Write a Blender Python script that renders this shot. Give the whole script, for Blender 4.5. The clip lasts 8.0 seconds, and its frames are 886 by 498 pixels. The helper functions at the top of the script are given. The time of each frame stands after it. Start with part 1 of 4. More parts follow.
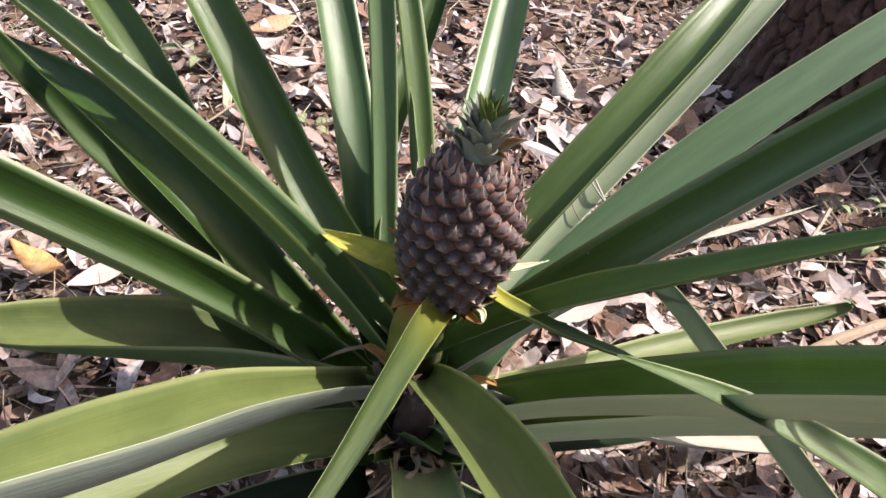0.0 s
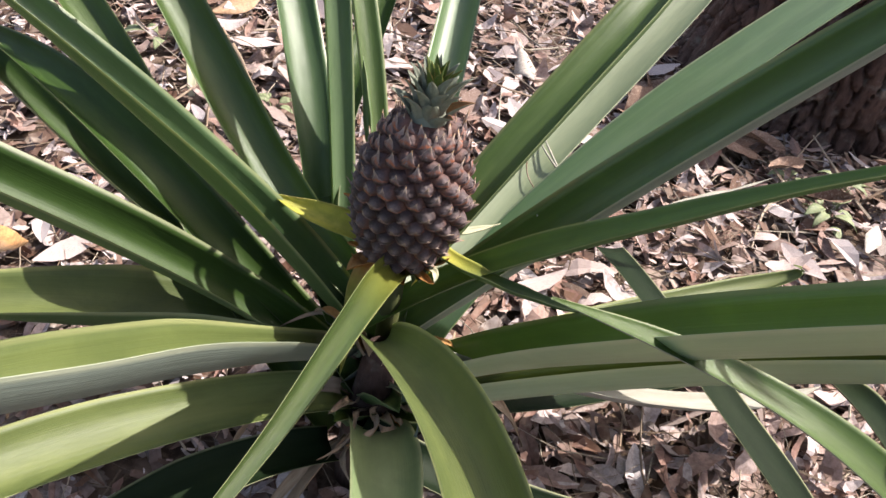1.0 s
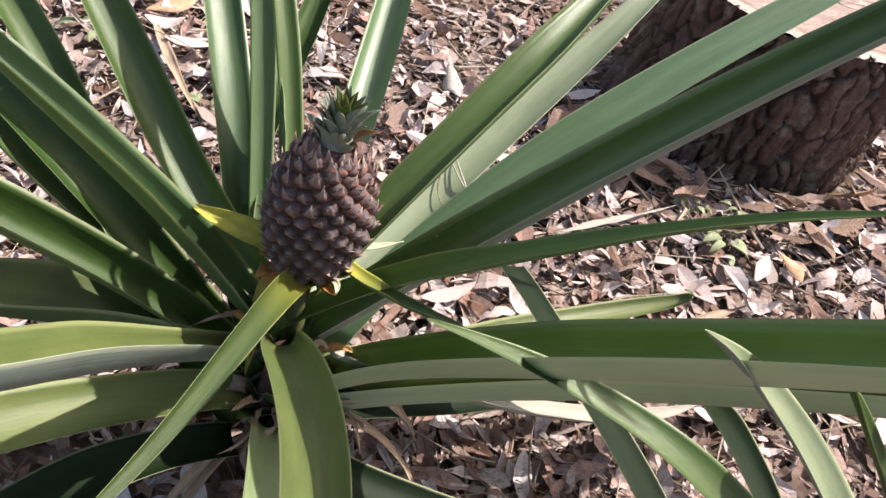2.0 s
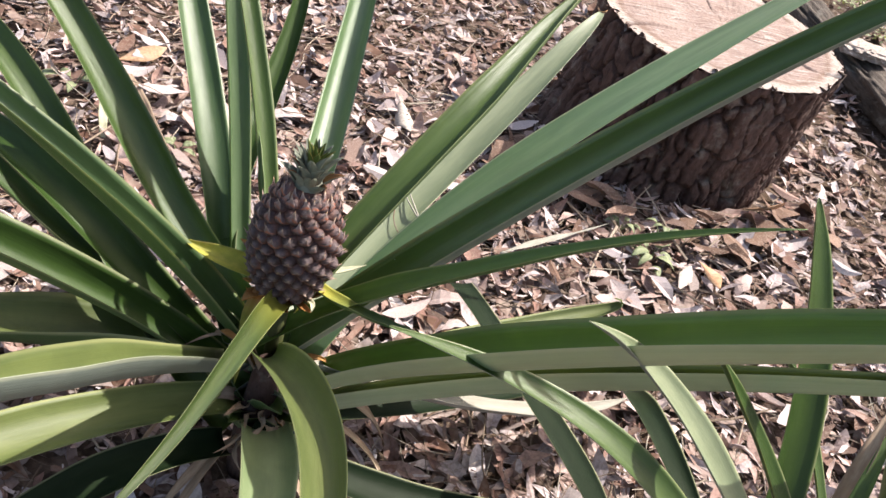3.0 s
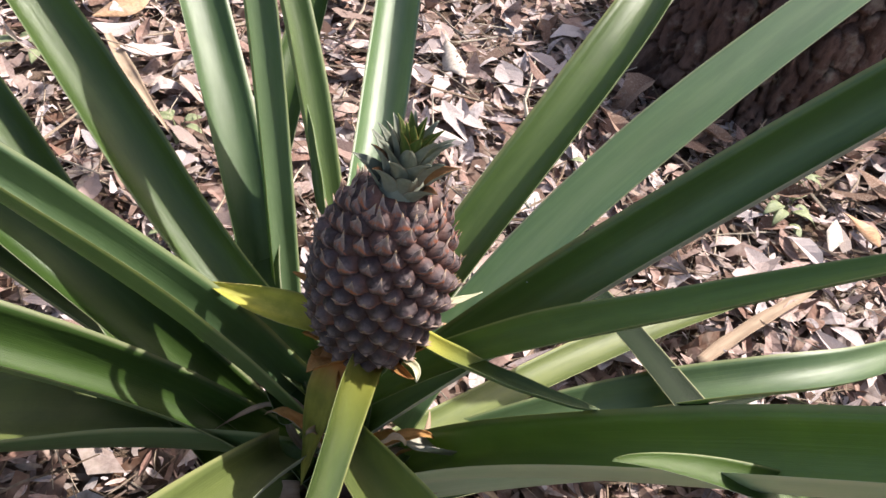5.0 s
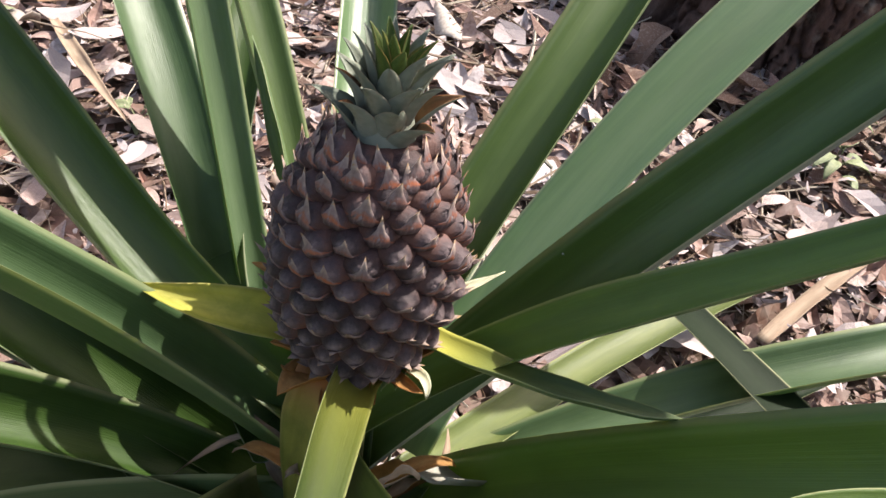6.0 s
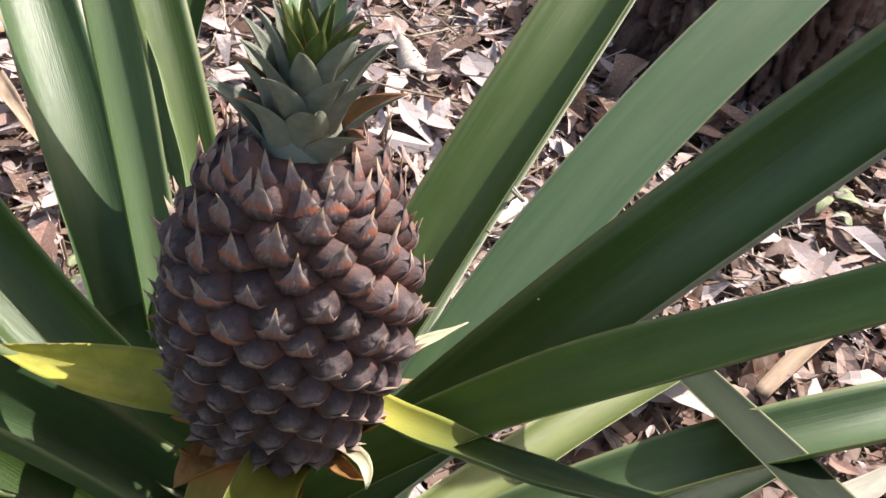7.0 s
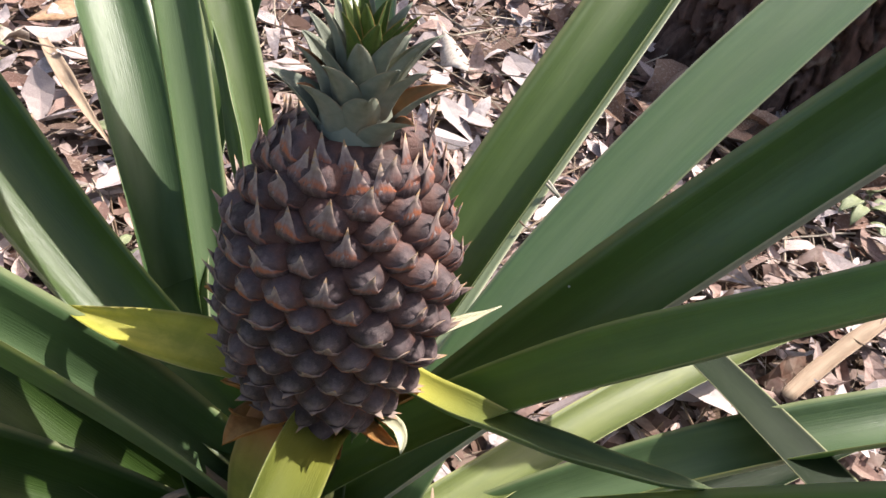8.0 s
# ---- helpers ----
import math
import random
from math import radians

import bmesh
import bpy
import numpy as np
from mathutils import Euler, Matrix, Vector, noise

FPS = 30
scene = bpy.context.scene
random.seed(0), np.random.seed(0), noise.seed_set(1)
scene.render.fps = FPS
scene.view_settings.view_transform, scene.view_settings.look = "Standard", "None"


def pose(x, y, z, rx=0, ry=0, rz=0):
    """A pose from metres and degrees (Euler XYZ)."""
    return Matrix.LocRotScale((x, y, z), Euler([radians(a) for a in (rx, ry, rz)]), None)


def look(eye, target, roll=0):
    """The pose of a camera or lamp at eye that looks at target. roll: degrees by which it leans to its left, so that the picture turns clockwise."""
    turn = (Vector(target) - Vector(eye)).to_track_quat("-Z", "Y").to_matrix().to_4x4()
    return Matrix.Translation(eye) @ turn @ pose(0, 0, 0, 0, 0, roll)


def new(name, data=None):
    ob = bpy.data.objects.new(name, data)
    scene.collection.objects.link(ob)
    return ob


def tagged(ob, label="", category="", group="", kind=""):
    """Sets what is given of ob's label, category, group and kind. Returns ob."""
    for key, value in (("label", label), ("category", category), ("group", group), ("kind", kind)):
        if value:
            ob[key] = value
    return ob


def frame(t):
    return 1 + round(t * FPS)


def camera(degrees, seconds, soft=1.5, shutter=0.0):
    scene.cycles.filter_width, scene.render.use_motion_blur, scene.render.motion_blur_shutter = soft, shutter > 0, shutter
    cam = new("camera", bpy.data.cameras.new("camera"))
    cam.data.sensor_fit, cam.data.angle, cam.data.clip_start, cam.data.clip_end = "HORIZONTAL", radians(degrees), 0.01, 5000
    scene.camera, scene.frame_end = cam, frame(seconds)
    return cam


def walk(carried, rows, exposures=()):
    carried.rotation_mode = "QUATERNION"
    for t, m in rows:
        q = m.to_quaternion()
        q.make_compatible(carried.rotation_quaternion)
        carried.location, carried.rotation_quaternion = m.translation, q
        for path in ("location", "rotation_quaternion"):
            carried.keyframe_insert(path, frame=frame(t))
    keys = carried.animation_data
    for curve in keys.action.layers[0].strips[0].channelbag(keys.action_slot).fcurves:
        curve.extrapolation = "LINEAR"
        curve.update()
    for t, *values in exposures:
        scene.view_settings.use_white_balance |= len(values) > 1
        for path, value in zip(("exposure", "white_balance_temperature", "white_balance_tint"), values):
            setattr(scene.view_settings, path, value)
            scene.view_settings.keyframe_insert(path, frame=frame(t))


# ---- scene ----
cam = camera(53.5, 8.0)
PATH = [
    (0, (0.102, -0.001, 0.89), (0.163, 1.502, -0.429), 11.1),
    (0.5, (0.116, -0.031, 0.898), (0.218, 1.468, -0.422), 12.5),
    (1, (0.127, -0.037, 0.892), (0.242, 1.456, -0.434), 11.7),
    (1.5, (0.139, -0.028, 0.908), (0.268, 1.501, -0.375), 11.6),
    (2, (0.153, -0.071, 0.955), (0.407, 1.426, -0.347), 18.3),
    (2.2, (0.152, -0.093, 0.98), (0.463, 1.403, -0.31), 18.6),
    (3.3, (0.124, -0.213, 1.075), (0.477, 1.321, -0.159), 18.5),
    (3.5, (0.118, -0.207, 1.062), (0.518, 1.305, -0.185), 21.0),
    (4, (0.073, -0.141, 1.007), (0.43, 1.342, -0.285), 20.5),
    (4.2, (0.068, -0.087, 0.998), (0.415, 1.388, -0.308), 19.4),
    (5.3, (0.072, 0.179, 0.802), (0.415, 1.578, -0.585), 13.7),
    (5.5, (0.082, 0.194, 0.779), (0.428, 1.563, -0.638), 14.2),
    (6, (0.1, 0.244, 0.729), (0.424, 1.677, -0.629), 9.4),
    (6.5, (0.127, 0.295, 0.68), (0.49, 1.769, -0.622), 8.3),
    (7, (0.13, 0.315, 0.661), (0.509, 1.813, -0.61), 9.6),
    (7.5, (0.134, 0.316, 0.642), (0.496, 1.804, -0.645), 10.5),
    (8, (0.124, 0.291, 0.671), (0.426, 1.798, -0.609), 10.0),
]
walk(cam, [(t, look(eye, target, roll)) for t, eye, target, roll in PATH])

# world, sun, exposure
SUN_AZ, SUN_EL = 28.0, 48.0
world = bpy.data.worlds.new("sky")
scene.world = world
world.use_nodes = True
wn = world.node_tree.nodes
sky = wn.new("ShaderNodeTexSky")
sky.sky_type = "NISHITA"
sky.sun_disc = False
sky.dust_density = 3.0
sky.ozone_density = 1.0
sky.sun_elevation = radians(SUN_EL)
sky.sun_rotation = radians(90 - SUN_AZ)
haze = wn.new("ShaderNodeMix")
haze.data_type, haze.blend_type = "RGBA", "MULTIPLY"
haze.inputs[0].default_value = 1.0
haze.inputs[7].default_value = (1.08, 1.0, 0.89, 1)
world.node_tree.links.new(sky.outputs[0], haze.inputs[6])
world.node_tree.links.new(haze.outputs[2], wn["Background"].inputs[0])
wn["Background"].inputs[1].default_value = 0.145
sun = new("sun", bpy.data.lights.new("sun", "SUN"))
sun.data.energy, sun.data.angle, sun.data.color = 5.0, radians(0.6), (1.0, 0.95, 0.87)
toward = Vector((math.cos(radians(SUN_AZ)) * math.cos(radians(SUN_EL)), math.sin(radians(SUN_AZ)) * math.cos(radians(SUN_EL)), math.sin(radians(SUN_EL))))
sun.matrix_world = look(toward * 20, (0, 0, 0))
scene.view_settings.exposure = 0.84


# ---- materials ----
class Nodes:
    """A small builder for procedural materials."""

    def __init__(self, name, rough=0.6, spec=0.5):
        self.mat = bpy.data.materials.new(name)
        self.mat.use_nodes = True
        self.t = self.mat.node_tree
        self.bsdf = self.t.nodes["Principled BSDF"]
        self.bsdf.inputs["Roughness"].default_value = rough
        self.bsdf.inputs["Specular IOR Level"].default_value = spec

    def node(self, kind, **values):
        n = self.t.nodes.new(kind)
        for k, v in values.items():
            n.inputs[k].default_value = v
        return n

    def link(self, a, b):
        self.t.links.new(a, b)

    def coords(self, scale, source="Object"):
        tc = self.t.nodes.new("ShaderNodeTexCoord")
        mp = self.t.nodes.new("ShaderNodeMapping")
        mp.inputs["Scale"].default_value = scale
        self.link(tc.outputs[source], mp.inputs["Vector"])
        return mp.outputs[0]

    def noise(self, vector, scale=1.0, detail=4.0, rough=0.55, distort=0.0):
        n = self.node("ShaderNodeTexNoise", Scale=scale, Detail=detail, Roughness=rough, Distortion=distort)
        self.link(vector, n.inputs["Vector"])
        return n.outputs["Fac"]

    def ramp(self, fac, stops, mode="LINEAR"):
        r = self.t.nodes.new("ShaderNodeValToRGB")
        r.color_ramp.interpolation = mode
        el = r.color_ramp.elements
        while len(el) < len(stops):
            el.new(0.5)
        for e, (p, c) in zip(el, stops):
            e.position = p
            e.color = (*c, 1) if len(c) == 3 else c
        self.link(fac, r.inputs[0])
        return r.outputs[0]

    def mix(self, fac, a, b, mode="MIX"):
        m = self.t.nodes.new("ShaderNodeMix")
        m.data_type, m.blend_type = "RGBA", mode
        for value, slot in ((fac, 0), (a, 6), (b, 7)):
            if isinstance(value, (int, float)):
                m.inputs[slot].default_value = value
            elif isinstance(value, tuple):
                m.inputs[slot].default_value = (*value, 1)
            else:
                self.link(value, m.inputs[slot])
        return m.outputs[2]

    def math(self, op, a, b=0.0, c=0.0):
        m = self.t.nodes.new("ShaderNodeMath")
        m.operation = op
        for i, v in enumerate((a, b, c)):
            if isinstance(v, (int, float)):
                m.inputs[i].default_value = v
            else:
                self.link(v, m.inputs[i])
        return m.outputs[0]

    def island(self):
        return self.t.nodes.new("ShaderNodeNewGeometry").outputs["Random Per Island"]

    def random(self):
        return self.t.nodes.new("ShaderNodeObjectInfo").outputs["Random"]

    def color(self, socket):
        self.link(socket, self.bsdf.inputs["Base Color"])

    def rough(self, fac, low, high):
        self.link(self.math("MULTIPLY_ADD", fac, high - low, low), self.bsdf.inputs["Roughness"])

    def bump(self, fac, strength, distance):
        b = self.node("ShaderNodeBump", Strength=strength, Distance=distance)
        self.link(fac, b.inputs["Height"])
        self.link(b.outputs[0], self.bsdf.inputs["Normal"])

    def translucent(self, color_socket, share):
        tr = self.t.nodes.new("ShaderNodeBsdfTranslucent")
        self.link(color_socket, tr.inputs[0])
        mx = self.node("ShaderNodeMixShader", Fac=share)
        self.link(self.bsdf.outputs[0], mx.inputs[1])
        self.link(tr.outputs[0], mx.inputs[2])
        self.link(mx.outputs[0], self.t.nodes["Material Output"].inputs[0])


def add_foot(mat, low, high, start, stop):
    """Tints the foot of a blade, up to a length along it."""
    t = mat.node_tree
    tc, sep = t.nodes.new("ShaderNodeTexCoord"), t.nodes.new("ShaderNodeSeparateXYZ")
    t.links.new(tc.outputs["UV"], sep.inputs[0])
    r = t.nodes.new("ShaderNodeValToRGB")
    el = r.color_ramp.elements
    el[0].position, el[0].color = start, (*low, 1)
    el[1].position, el[1].color = stop, (*high, 0)
    t.links.new(sep.outputs[1], r.inputs[0])
    mx = t.nodes.new("ShaderNodeMix")
    mx.data_type = "RGBA"
    bsdf = t.nodes["Principled BSDF"]
    old = bsdf.inputs["Base Color"].links[0].from_socket
    t.links.new(r.outputs["Alpha"], mx.inputs[0])
    t.links.new(old, mx.inputs[6])
    t.links.new(r.outputs["Color"], mx.inputs[7])
    t.links.new(mx.outputs[2], bsdf.inputs["Base Color"])
    return mat


def blade_material(name, dark, mid, pale, edge, rough=0.34, spread=0.5, fine=0.35, glow=0.0, sheen=0.0, gloss=0.34):
    """A leaf skin: streaks run along the blade (UV v), the margin is paler."""
    m = Nodes(name, rough, gloss)
    tc = m.t.nodes.new("ShaderNodeTexCoord")
    sep = m.t.nodes.new("ShaderNodeSeparateXYZ")
    m.link(tc.outputs["UV"], sep.inputs[0])
    along = m.coords((70, 5, 1), "UV")
    broad = m.coords((7, 3.5, 1), "UV")
    rnd = m.random()
    streak = m.noise(along, 1.0, 5, 0.6)
    patch = m.noise(broad, 1.0, 3, 0.5, 0.4)
    cross = m.noise(m.coords((4, 60, 1), "UV"), 1.0, 3, 0.6)
    base = m.ramp(m.math("MULTIPLY_ADD", rnd, 0.3, m.math("MULTIPLY_ADD", patch, 0.9, -0.15)), [(0.15, dark), (0.5, mid), (0.95, pale)])
    base = m.mix(m.math("MULTIPLY", streak, fine), base, tuple(min(1, c * 1.9 + 0.02) for c in mid))
    base = m.mix(m.math("MULTIPLY", cross, 0.2), base, pale)
    speck = m.ramp(m.noise(m.coords((160, 900, 1), "UV"), 1.0, 2, 0.5), [(0.70, (0, 0, 0)), (0.76, (1, 1, 1))])
    base = m.mix(m.math("MULTIPLY", speck, 0.22), base, tuple(min(1, c * 2.6 + 0.05) for c in pale))
    off = m.math("ABSOLUTE", m.math("MULTIPLY_ADD", sep.outputs[0], 2.0, -1.0))
    heart = m.ramp(m.math("ADD", off, m.math("MULTIPLY_ADD", patch, 0.5, -0.25)), [(0.1, (1, 1, 1)), (0.75, (0, 0, 0))])
    base = m.mix(m.math("MULTIPLY", heart, 0.42), base, pale)
    blotch = m.ramp(m.noise(m.coords((2.2, 9, 1), "UV"), 1.0, 5, 0.62, 0.6), [(0.42, (0, 0, 0)), (0.68, (1, 1, 1))])
    base = m.mix(m.math("MULTIPLY", blotch, 0.45), base, dark)
    rim = m.ramp(off, [(0.93, (0, 0, 0)), (0.975, (1, 1, 1))])
    base = m.mix(m.math("MULTIPLY", rim, m.math("MULTIPLY_ADD", patch, 1.1, 0.05)), base, edge)
    m.color(base)
    m.rough(streak, rough - 0.08, rough + spread * 0.3)
    m.bsdf.inputs["Sheen Weight"].default_value = sheen
    m.bsdf.inputs["Sheen Roughness"].default_value = 0.35
    m.bsdf.inputs["Sheen Tint"].default_value = (0.9, 0.97, 0.92, 1)
    m.bump(m.math("ADD", streak, m.math("MULTIPLY", cross, 0.4)), 0.5, 0.0008)
    if glow:
        lift = min(3.4, max(1.0, 0.36 / max(mid)))
        m.translucent(m.mix(1.0, base, (lift, lift, lift * 0.42), "MULTIPLY") if mid[1] > mid[0] else base, glow)
    return m.mat


# Some greens also carry a leaf's light or shade in their colour.
LEAF_TOP = blade_material("leaf_green", (0.027, 0.055, 0.009), (0.052, 0.093, 0.017), (0.106, 0.152, 0.044), (0.30, 0.32, 0.16), 0.35, glow=0.25, gloss=0.6)
LEAF_WARM = blade_material("leaf_mid_green", (0.056, 0.110, 0.014), (0.098, 0.170, 0.026), (0.175, 0.250, 0.060), (0.34, 0.36, 0.18), 0.35, glow=0.24, gloss=0.6)
LEAF_PALE_GREEN = blade_material("leaf_pale_grey_green", (0.095, 0.125, 0.062), (0.155, 0.19, 0.105), (0.25, 0.275, 0.175), (0.42, 0.40, 0.26), 0.44, glow=0.15, gloss=0.7)
LEAF_LIME = blade_material("leaf_lime", (0.045, 0.066, 0.018), (0.097, 0.122, 0.033), (0.185, 0.205, 0.072), (0.36, 0.37, 0.17), 0.42, glow=0.18, gloss=0.4)
LEAF_UNDER = blade_material("leaf_green_underside", (0.055, 0.098, 0.034), (0.090, 0.140, 0.055), (0.15, 0.195, 0.095), (0.34, 0.36, 0.20), 0.45, fine=0.3, glow=0.14)
LEAF_SILVER = blade_material("leaf_silver_underside", (0.100, 0.124, 0.106), (0.145, 0.172, 0.152), (0.205, 0.235, 0.208), (0.36, 0.38, 0.28), 0.5, fine=0.3, glow=0.05)
LEAF_PALE = blade_material("leaf_pale_underside", (0.23, 0.29, 0.17), (0.33, 0.385, 0.235), (0.42, 0.46, 0.31), (0.44, 0.46, 0.30), 0.5, fine=0.3, glow=0.10)
# Darker copy of the leaf green; on several leaves it stands in for shade.
LEAF_DULL = blade_material("leaf_deep_shaded_green", (0.015, 0.036, 0.005), (0.030, 0.062, 0.010), (0.058, 0.098, 0.022), (0.28, 0.29, 0.16), 0.36, glow=0.20, gloss=0.32)
# Near-black green: the shade on these leaves is put into their colour.
LEAF_SHADED = blade_material("leaf_shade_dark", (0.005, 0.011, 0.004), (0.009, 0.018, 0.007), (0.017, 0.027, 0.012), (0.34, 0.34, 0.20), 0.44, fine=0.06, glow=0.02, gloss=0.10)
# Lighter, greyer copy with sky sheen put into its base colour.
LEAF_SHEEN = blade_material("leaf_lit_sheen_green", (0.036, 0.076, 0.025), (0.067, 0.119, 0.046), (0.145, 0.198, 0.108), (0.34, 0.36, 0.20), 0.38, glow=0.28, gloss=0.7)
# Base lifted to stand in for sun glare, beyond its own bloom.
LEAF_BLOOM = blade_material("leaf_bloom_with_glare", (0.048, 0.112, 0.026), (0.084, 0.166, 0.050), (0.19, 0.265, 0.135), (0.38, 0.40, 0.24), 0.38, glow=0.32, gloss=1.6, sheen=0.5)
LEAF_VIVID = blade_material("leaf_vivid_green", (0.038, 0.083, 0.013), (0.075, 0.140, 0.027), (0.145, 0.213, 0.068), (0.36, 0.38, 0.20), 0.38, glow=0.36, gloss=1.0)
LEAF_WAXY = blade_material("leaf_waxy_pale_green", (0.085, 0.125, 0.050), (0.145, 0.190, 0.085), (0.23, 0.275, 0.15), (0.36, 0.38, 0.22), 0.34, glow=0.15, gloss=0.9)
CROWN_SKIN = blade_material("crown_leaf_skin", (0.120, 0.138, 0.105), (0.185, 0.202, 0.160), (0.27, 0.28, 0.235), (0.24, 0.20, 0.14), 0.7, fine=0.3, glow=0.05)
CROWN_RUST = blade_material("crown_leaf_rusty", (0.13, 0.10, 0.055), (0.24, 0.11, 0.05), (0.32, 0.16, 0.07), (0.38, 0.12, 0.04), 0.65, glow=0.12)
CROWN_TIP = blade_material("crown_tip_skin", (0.030, 0.062, 0.012), (0.062, 0.100, 0.020), (0.13, 0.15, 0.04), (0.26, 0.14, 0.05), 0.5, glow=0.14)
BRACT_SKIN = blade_material("bract_yellow_green", (0.22, 0.26, 0.03), (0.44, 0.42, 0.06), (0.60, 0.53, 0.12), (0.6, 0.52, 0.22), 0.42, glow=0.3)
BRACT_YELLOW = blade_material("bract_yellow", (0.42, 0.40, 0.05), (0.66, 0.58, 0.09), (0.78, 0.70, 0.20), (0.7, 0.6, 0.25), 0.42, glow=0.35)
STEM_SKIN = blade_material("stem_skin", (0.035, 0.045, 0.015), (0.065, 0.072, 0.024), (0.11, 0.11, 0.04), (0.12, 0.10, 0.05), 0.55, glow=0.0)
BRACT_LONG = add_foot(blade_material("bract_long", (0.034, 0.062, 0.020), (0.064, 0.098, 0.036), (0.12, 0.15, 0.068), (0.26, 0.28, 0.14), 0.36, glow=0.14), (0.52, 0.47, 0.09), (0.24, 0.27, 0.03), 0.08, 0.40)
BRACT_FRONT = add_foot(blade_material("bract_front", (0.018, 0.034, 0.008), (0.034, 0.058, 0.013), (0.070, 0.092, 0.026), (0.30, 0.30, 0.13), 0.38, glow=0.14), (0.30, 0.26, 0.04), (0.16, 0.18, 0.025), 0.12, 0.40)
BRACT_DRY = blade_material("bract_orange_brown", (0.24, 0.095, 0.028), (0.48, 0.23, 0.07), (0.60, 0.38, 0.15), (0.55, 0.36, 0.17), 0.6, glow=0.38)
BRACT_RUSTY = add_foot(blade_material("bract_olive_rusty_foot", (0.10, 0.13, 0.025), (0.20, 0.21, 0.04), (0.32, 0.30, 0.07), (0.38, 0.34, 0.13), 0.42, glow=0.2), (0.46, 0.19, 0.06), (0.36, 0.26, 0.06), 0.10, 0.34)
BRACT_PALE = blade_material("bract_pale_straw", (0.46, 0.44, 0.26), (0.62, 0.59, 0.40), (0.72, 0.69, 0.52), (0.66, 0.60, 0.42), 0.5, glow=0.15)
DRY_BLADE = blade_material("dead_leaf_straw", (0.16, 0.10, 0.065), (0.30, 0.21, 0.15), (0.46, 0.37, 0.28), (0.45, 0.36, 0.27), 0.75, glow=0.05)
STRAW_PALE = blade_material("dead_leaf_grey_white", (0.19, 0.172, 0.142), (0.29, 0.27, 0.23), (0.40, 0.38, 0.335), (0.36, 0.33, 0.28), 0.8, fine=0.55, glow=0.05)
WEED_SKIN = blade_material("weed_leaf_skin", (0.13, 0.16, 0.08), (0.22, 0.25, 0.13), (0.34, 0.36, 0.22), (0.36, 0.36, 0.25), 0.5, glow=0.15)


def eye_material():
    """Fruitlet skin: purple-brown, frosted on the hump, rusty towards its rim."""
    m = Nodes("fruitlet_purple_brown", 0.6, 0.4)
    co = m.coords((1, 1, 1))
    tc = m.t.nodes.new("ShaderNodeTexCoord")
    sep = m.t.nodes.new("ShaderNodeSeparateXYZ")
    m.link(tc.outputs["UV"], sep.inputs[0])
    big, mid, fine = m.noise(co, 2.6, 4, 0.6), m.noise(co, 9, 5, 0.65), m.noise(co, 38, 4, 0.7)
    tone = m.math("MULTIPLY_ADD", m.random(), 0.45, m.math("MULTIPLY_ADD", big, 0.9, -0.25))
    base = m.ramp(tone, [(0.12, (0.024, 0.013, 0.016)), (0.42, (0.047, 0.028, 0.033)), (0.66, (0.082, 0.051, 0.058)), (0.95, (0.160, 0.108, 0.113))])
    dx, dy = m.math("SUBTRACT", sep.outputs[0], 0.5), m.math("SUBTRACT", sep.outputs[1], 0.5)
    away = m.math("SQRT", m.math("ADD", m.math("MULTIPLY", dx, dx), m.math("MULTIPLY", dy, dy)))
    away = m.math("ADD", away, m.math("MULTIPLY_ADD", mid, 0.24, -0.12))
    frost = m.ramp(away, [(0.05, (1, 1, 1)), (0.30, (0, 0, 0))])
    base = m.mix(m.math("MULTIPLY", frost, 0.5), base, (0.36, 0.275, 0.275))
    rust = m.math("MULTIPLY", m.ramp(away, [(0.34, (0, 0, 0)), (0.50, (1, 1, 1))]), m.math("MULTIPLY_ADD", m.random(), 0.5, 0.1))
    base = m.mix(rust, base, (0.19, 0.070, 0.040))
    base = m.mix(m.math("MULTIPLY", m.ramp(fine, [(0.52, (0, 0, 0)), (0.72, (1, 1, 1))]), 0.22), base, (0.34, 0.28, 0.26))
    m.color(base)
    m.rough(mid, 0.45, 0.8)
    m.bump(m.math("ADD", mid, m.math("MULTIPLY", fine, 0.4)), 0.5, 0.0016)
    return m.mat


def scale_material():
    """The bract over each eye: crevice shade painted near-black at the foot, mauve-grey above, rust along the rim,
    straw at the point.
    """
    m = Nodes("eye_bract", 0.6, 0.35)
    tc = m.t.nodes.new("ShaderNodeTexCoord")
    sep = m.t.nodes.new("ShaderNodeSeparateXYZ")
    m.link(tc.outputs["UV"], sep.inputs[0])
    n = m.noise(m.coords((1, 1, 1)), 7, 5, 0.65)
    ribs = m.noise(m.coords((16, 1.2, 1), "UV"), 1.0, 4, 0.6)
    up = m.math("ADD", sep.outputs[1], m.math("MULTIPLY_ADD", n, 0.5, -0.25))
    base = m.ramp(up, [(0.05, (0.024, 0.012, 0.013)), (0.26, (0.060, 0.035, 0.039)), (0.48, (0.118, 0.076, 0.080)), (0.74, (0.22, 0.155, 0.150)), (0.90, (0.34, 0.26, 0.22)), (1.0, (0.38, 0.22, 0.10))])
    lip = m.ramp(m.math("ADD", sep.outputs[1], m.math("MULTIPLY_ADD", n, 0.3, -0.15)), [(0.40, (0, 0, 0)), (0.53, (1, 1, 1)), (0.66, (0, 0, 0))])
    base = m.mix(m.math("MULTIPLY", lip, m.math("MULTIPLY_ADD", m.random(), 0.85, 0.15)), base, (0.34, 0.095, 0.035))
    base = m.mix(m.math("MULTIPLY", m.ramp(ribs, [(0.45, (0, 0, 0)), (0.7, (1, 1, 1))]), 0.28), base, (0.34, 0.28, 0.27))
    m.color(base)
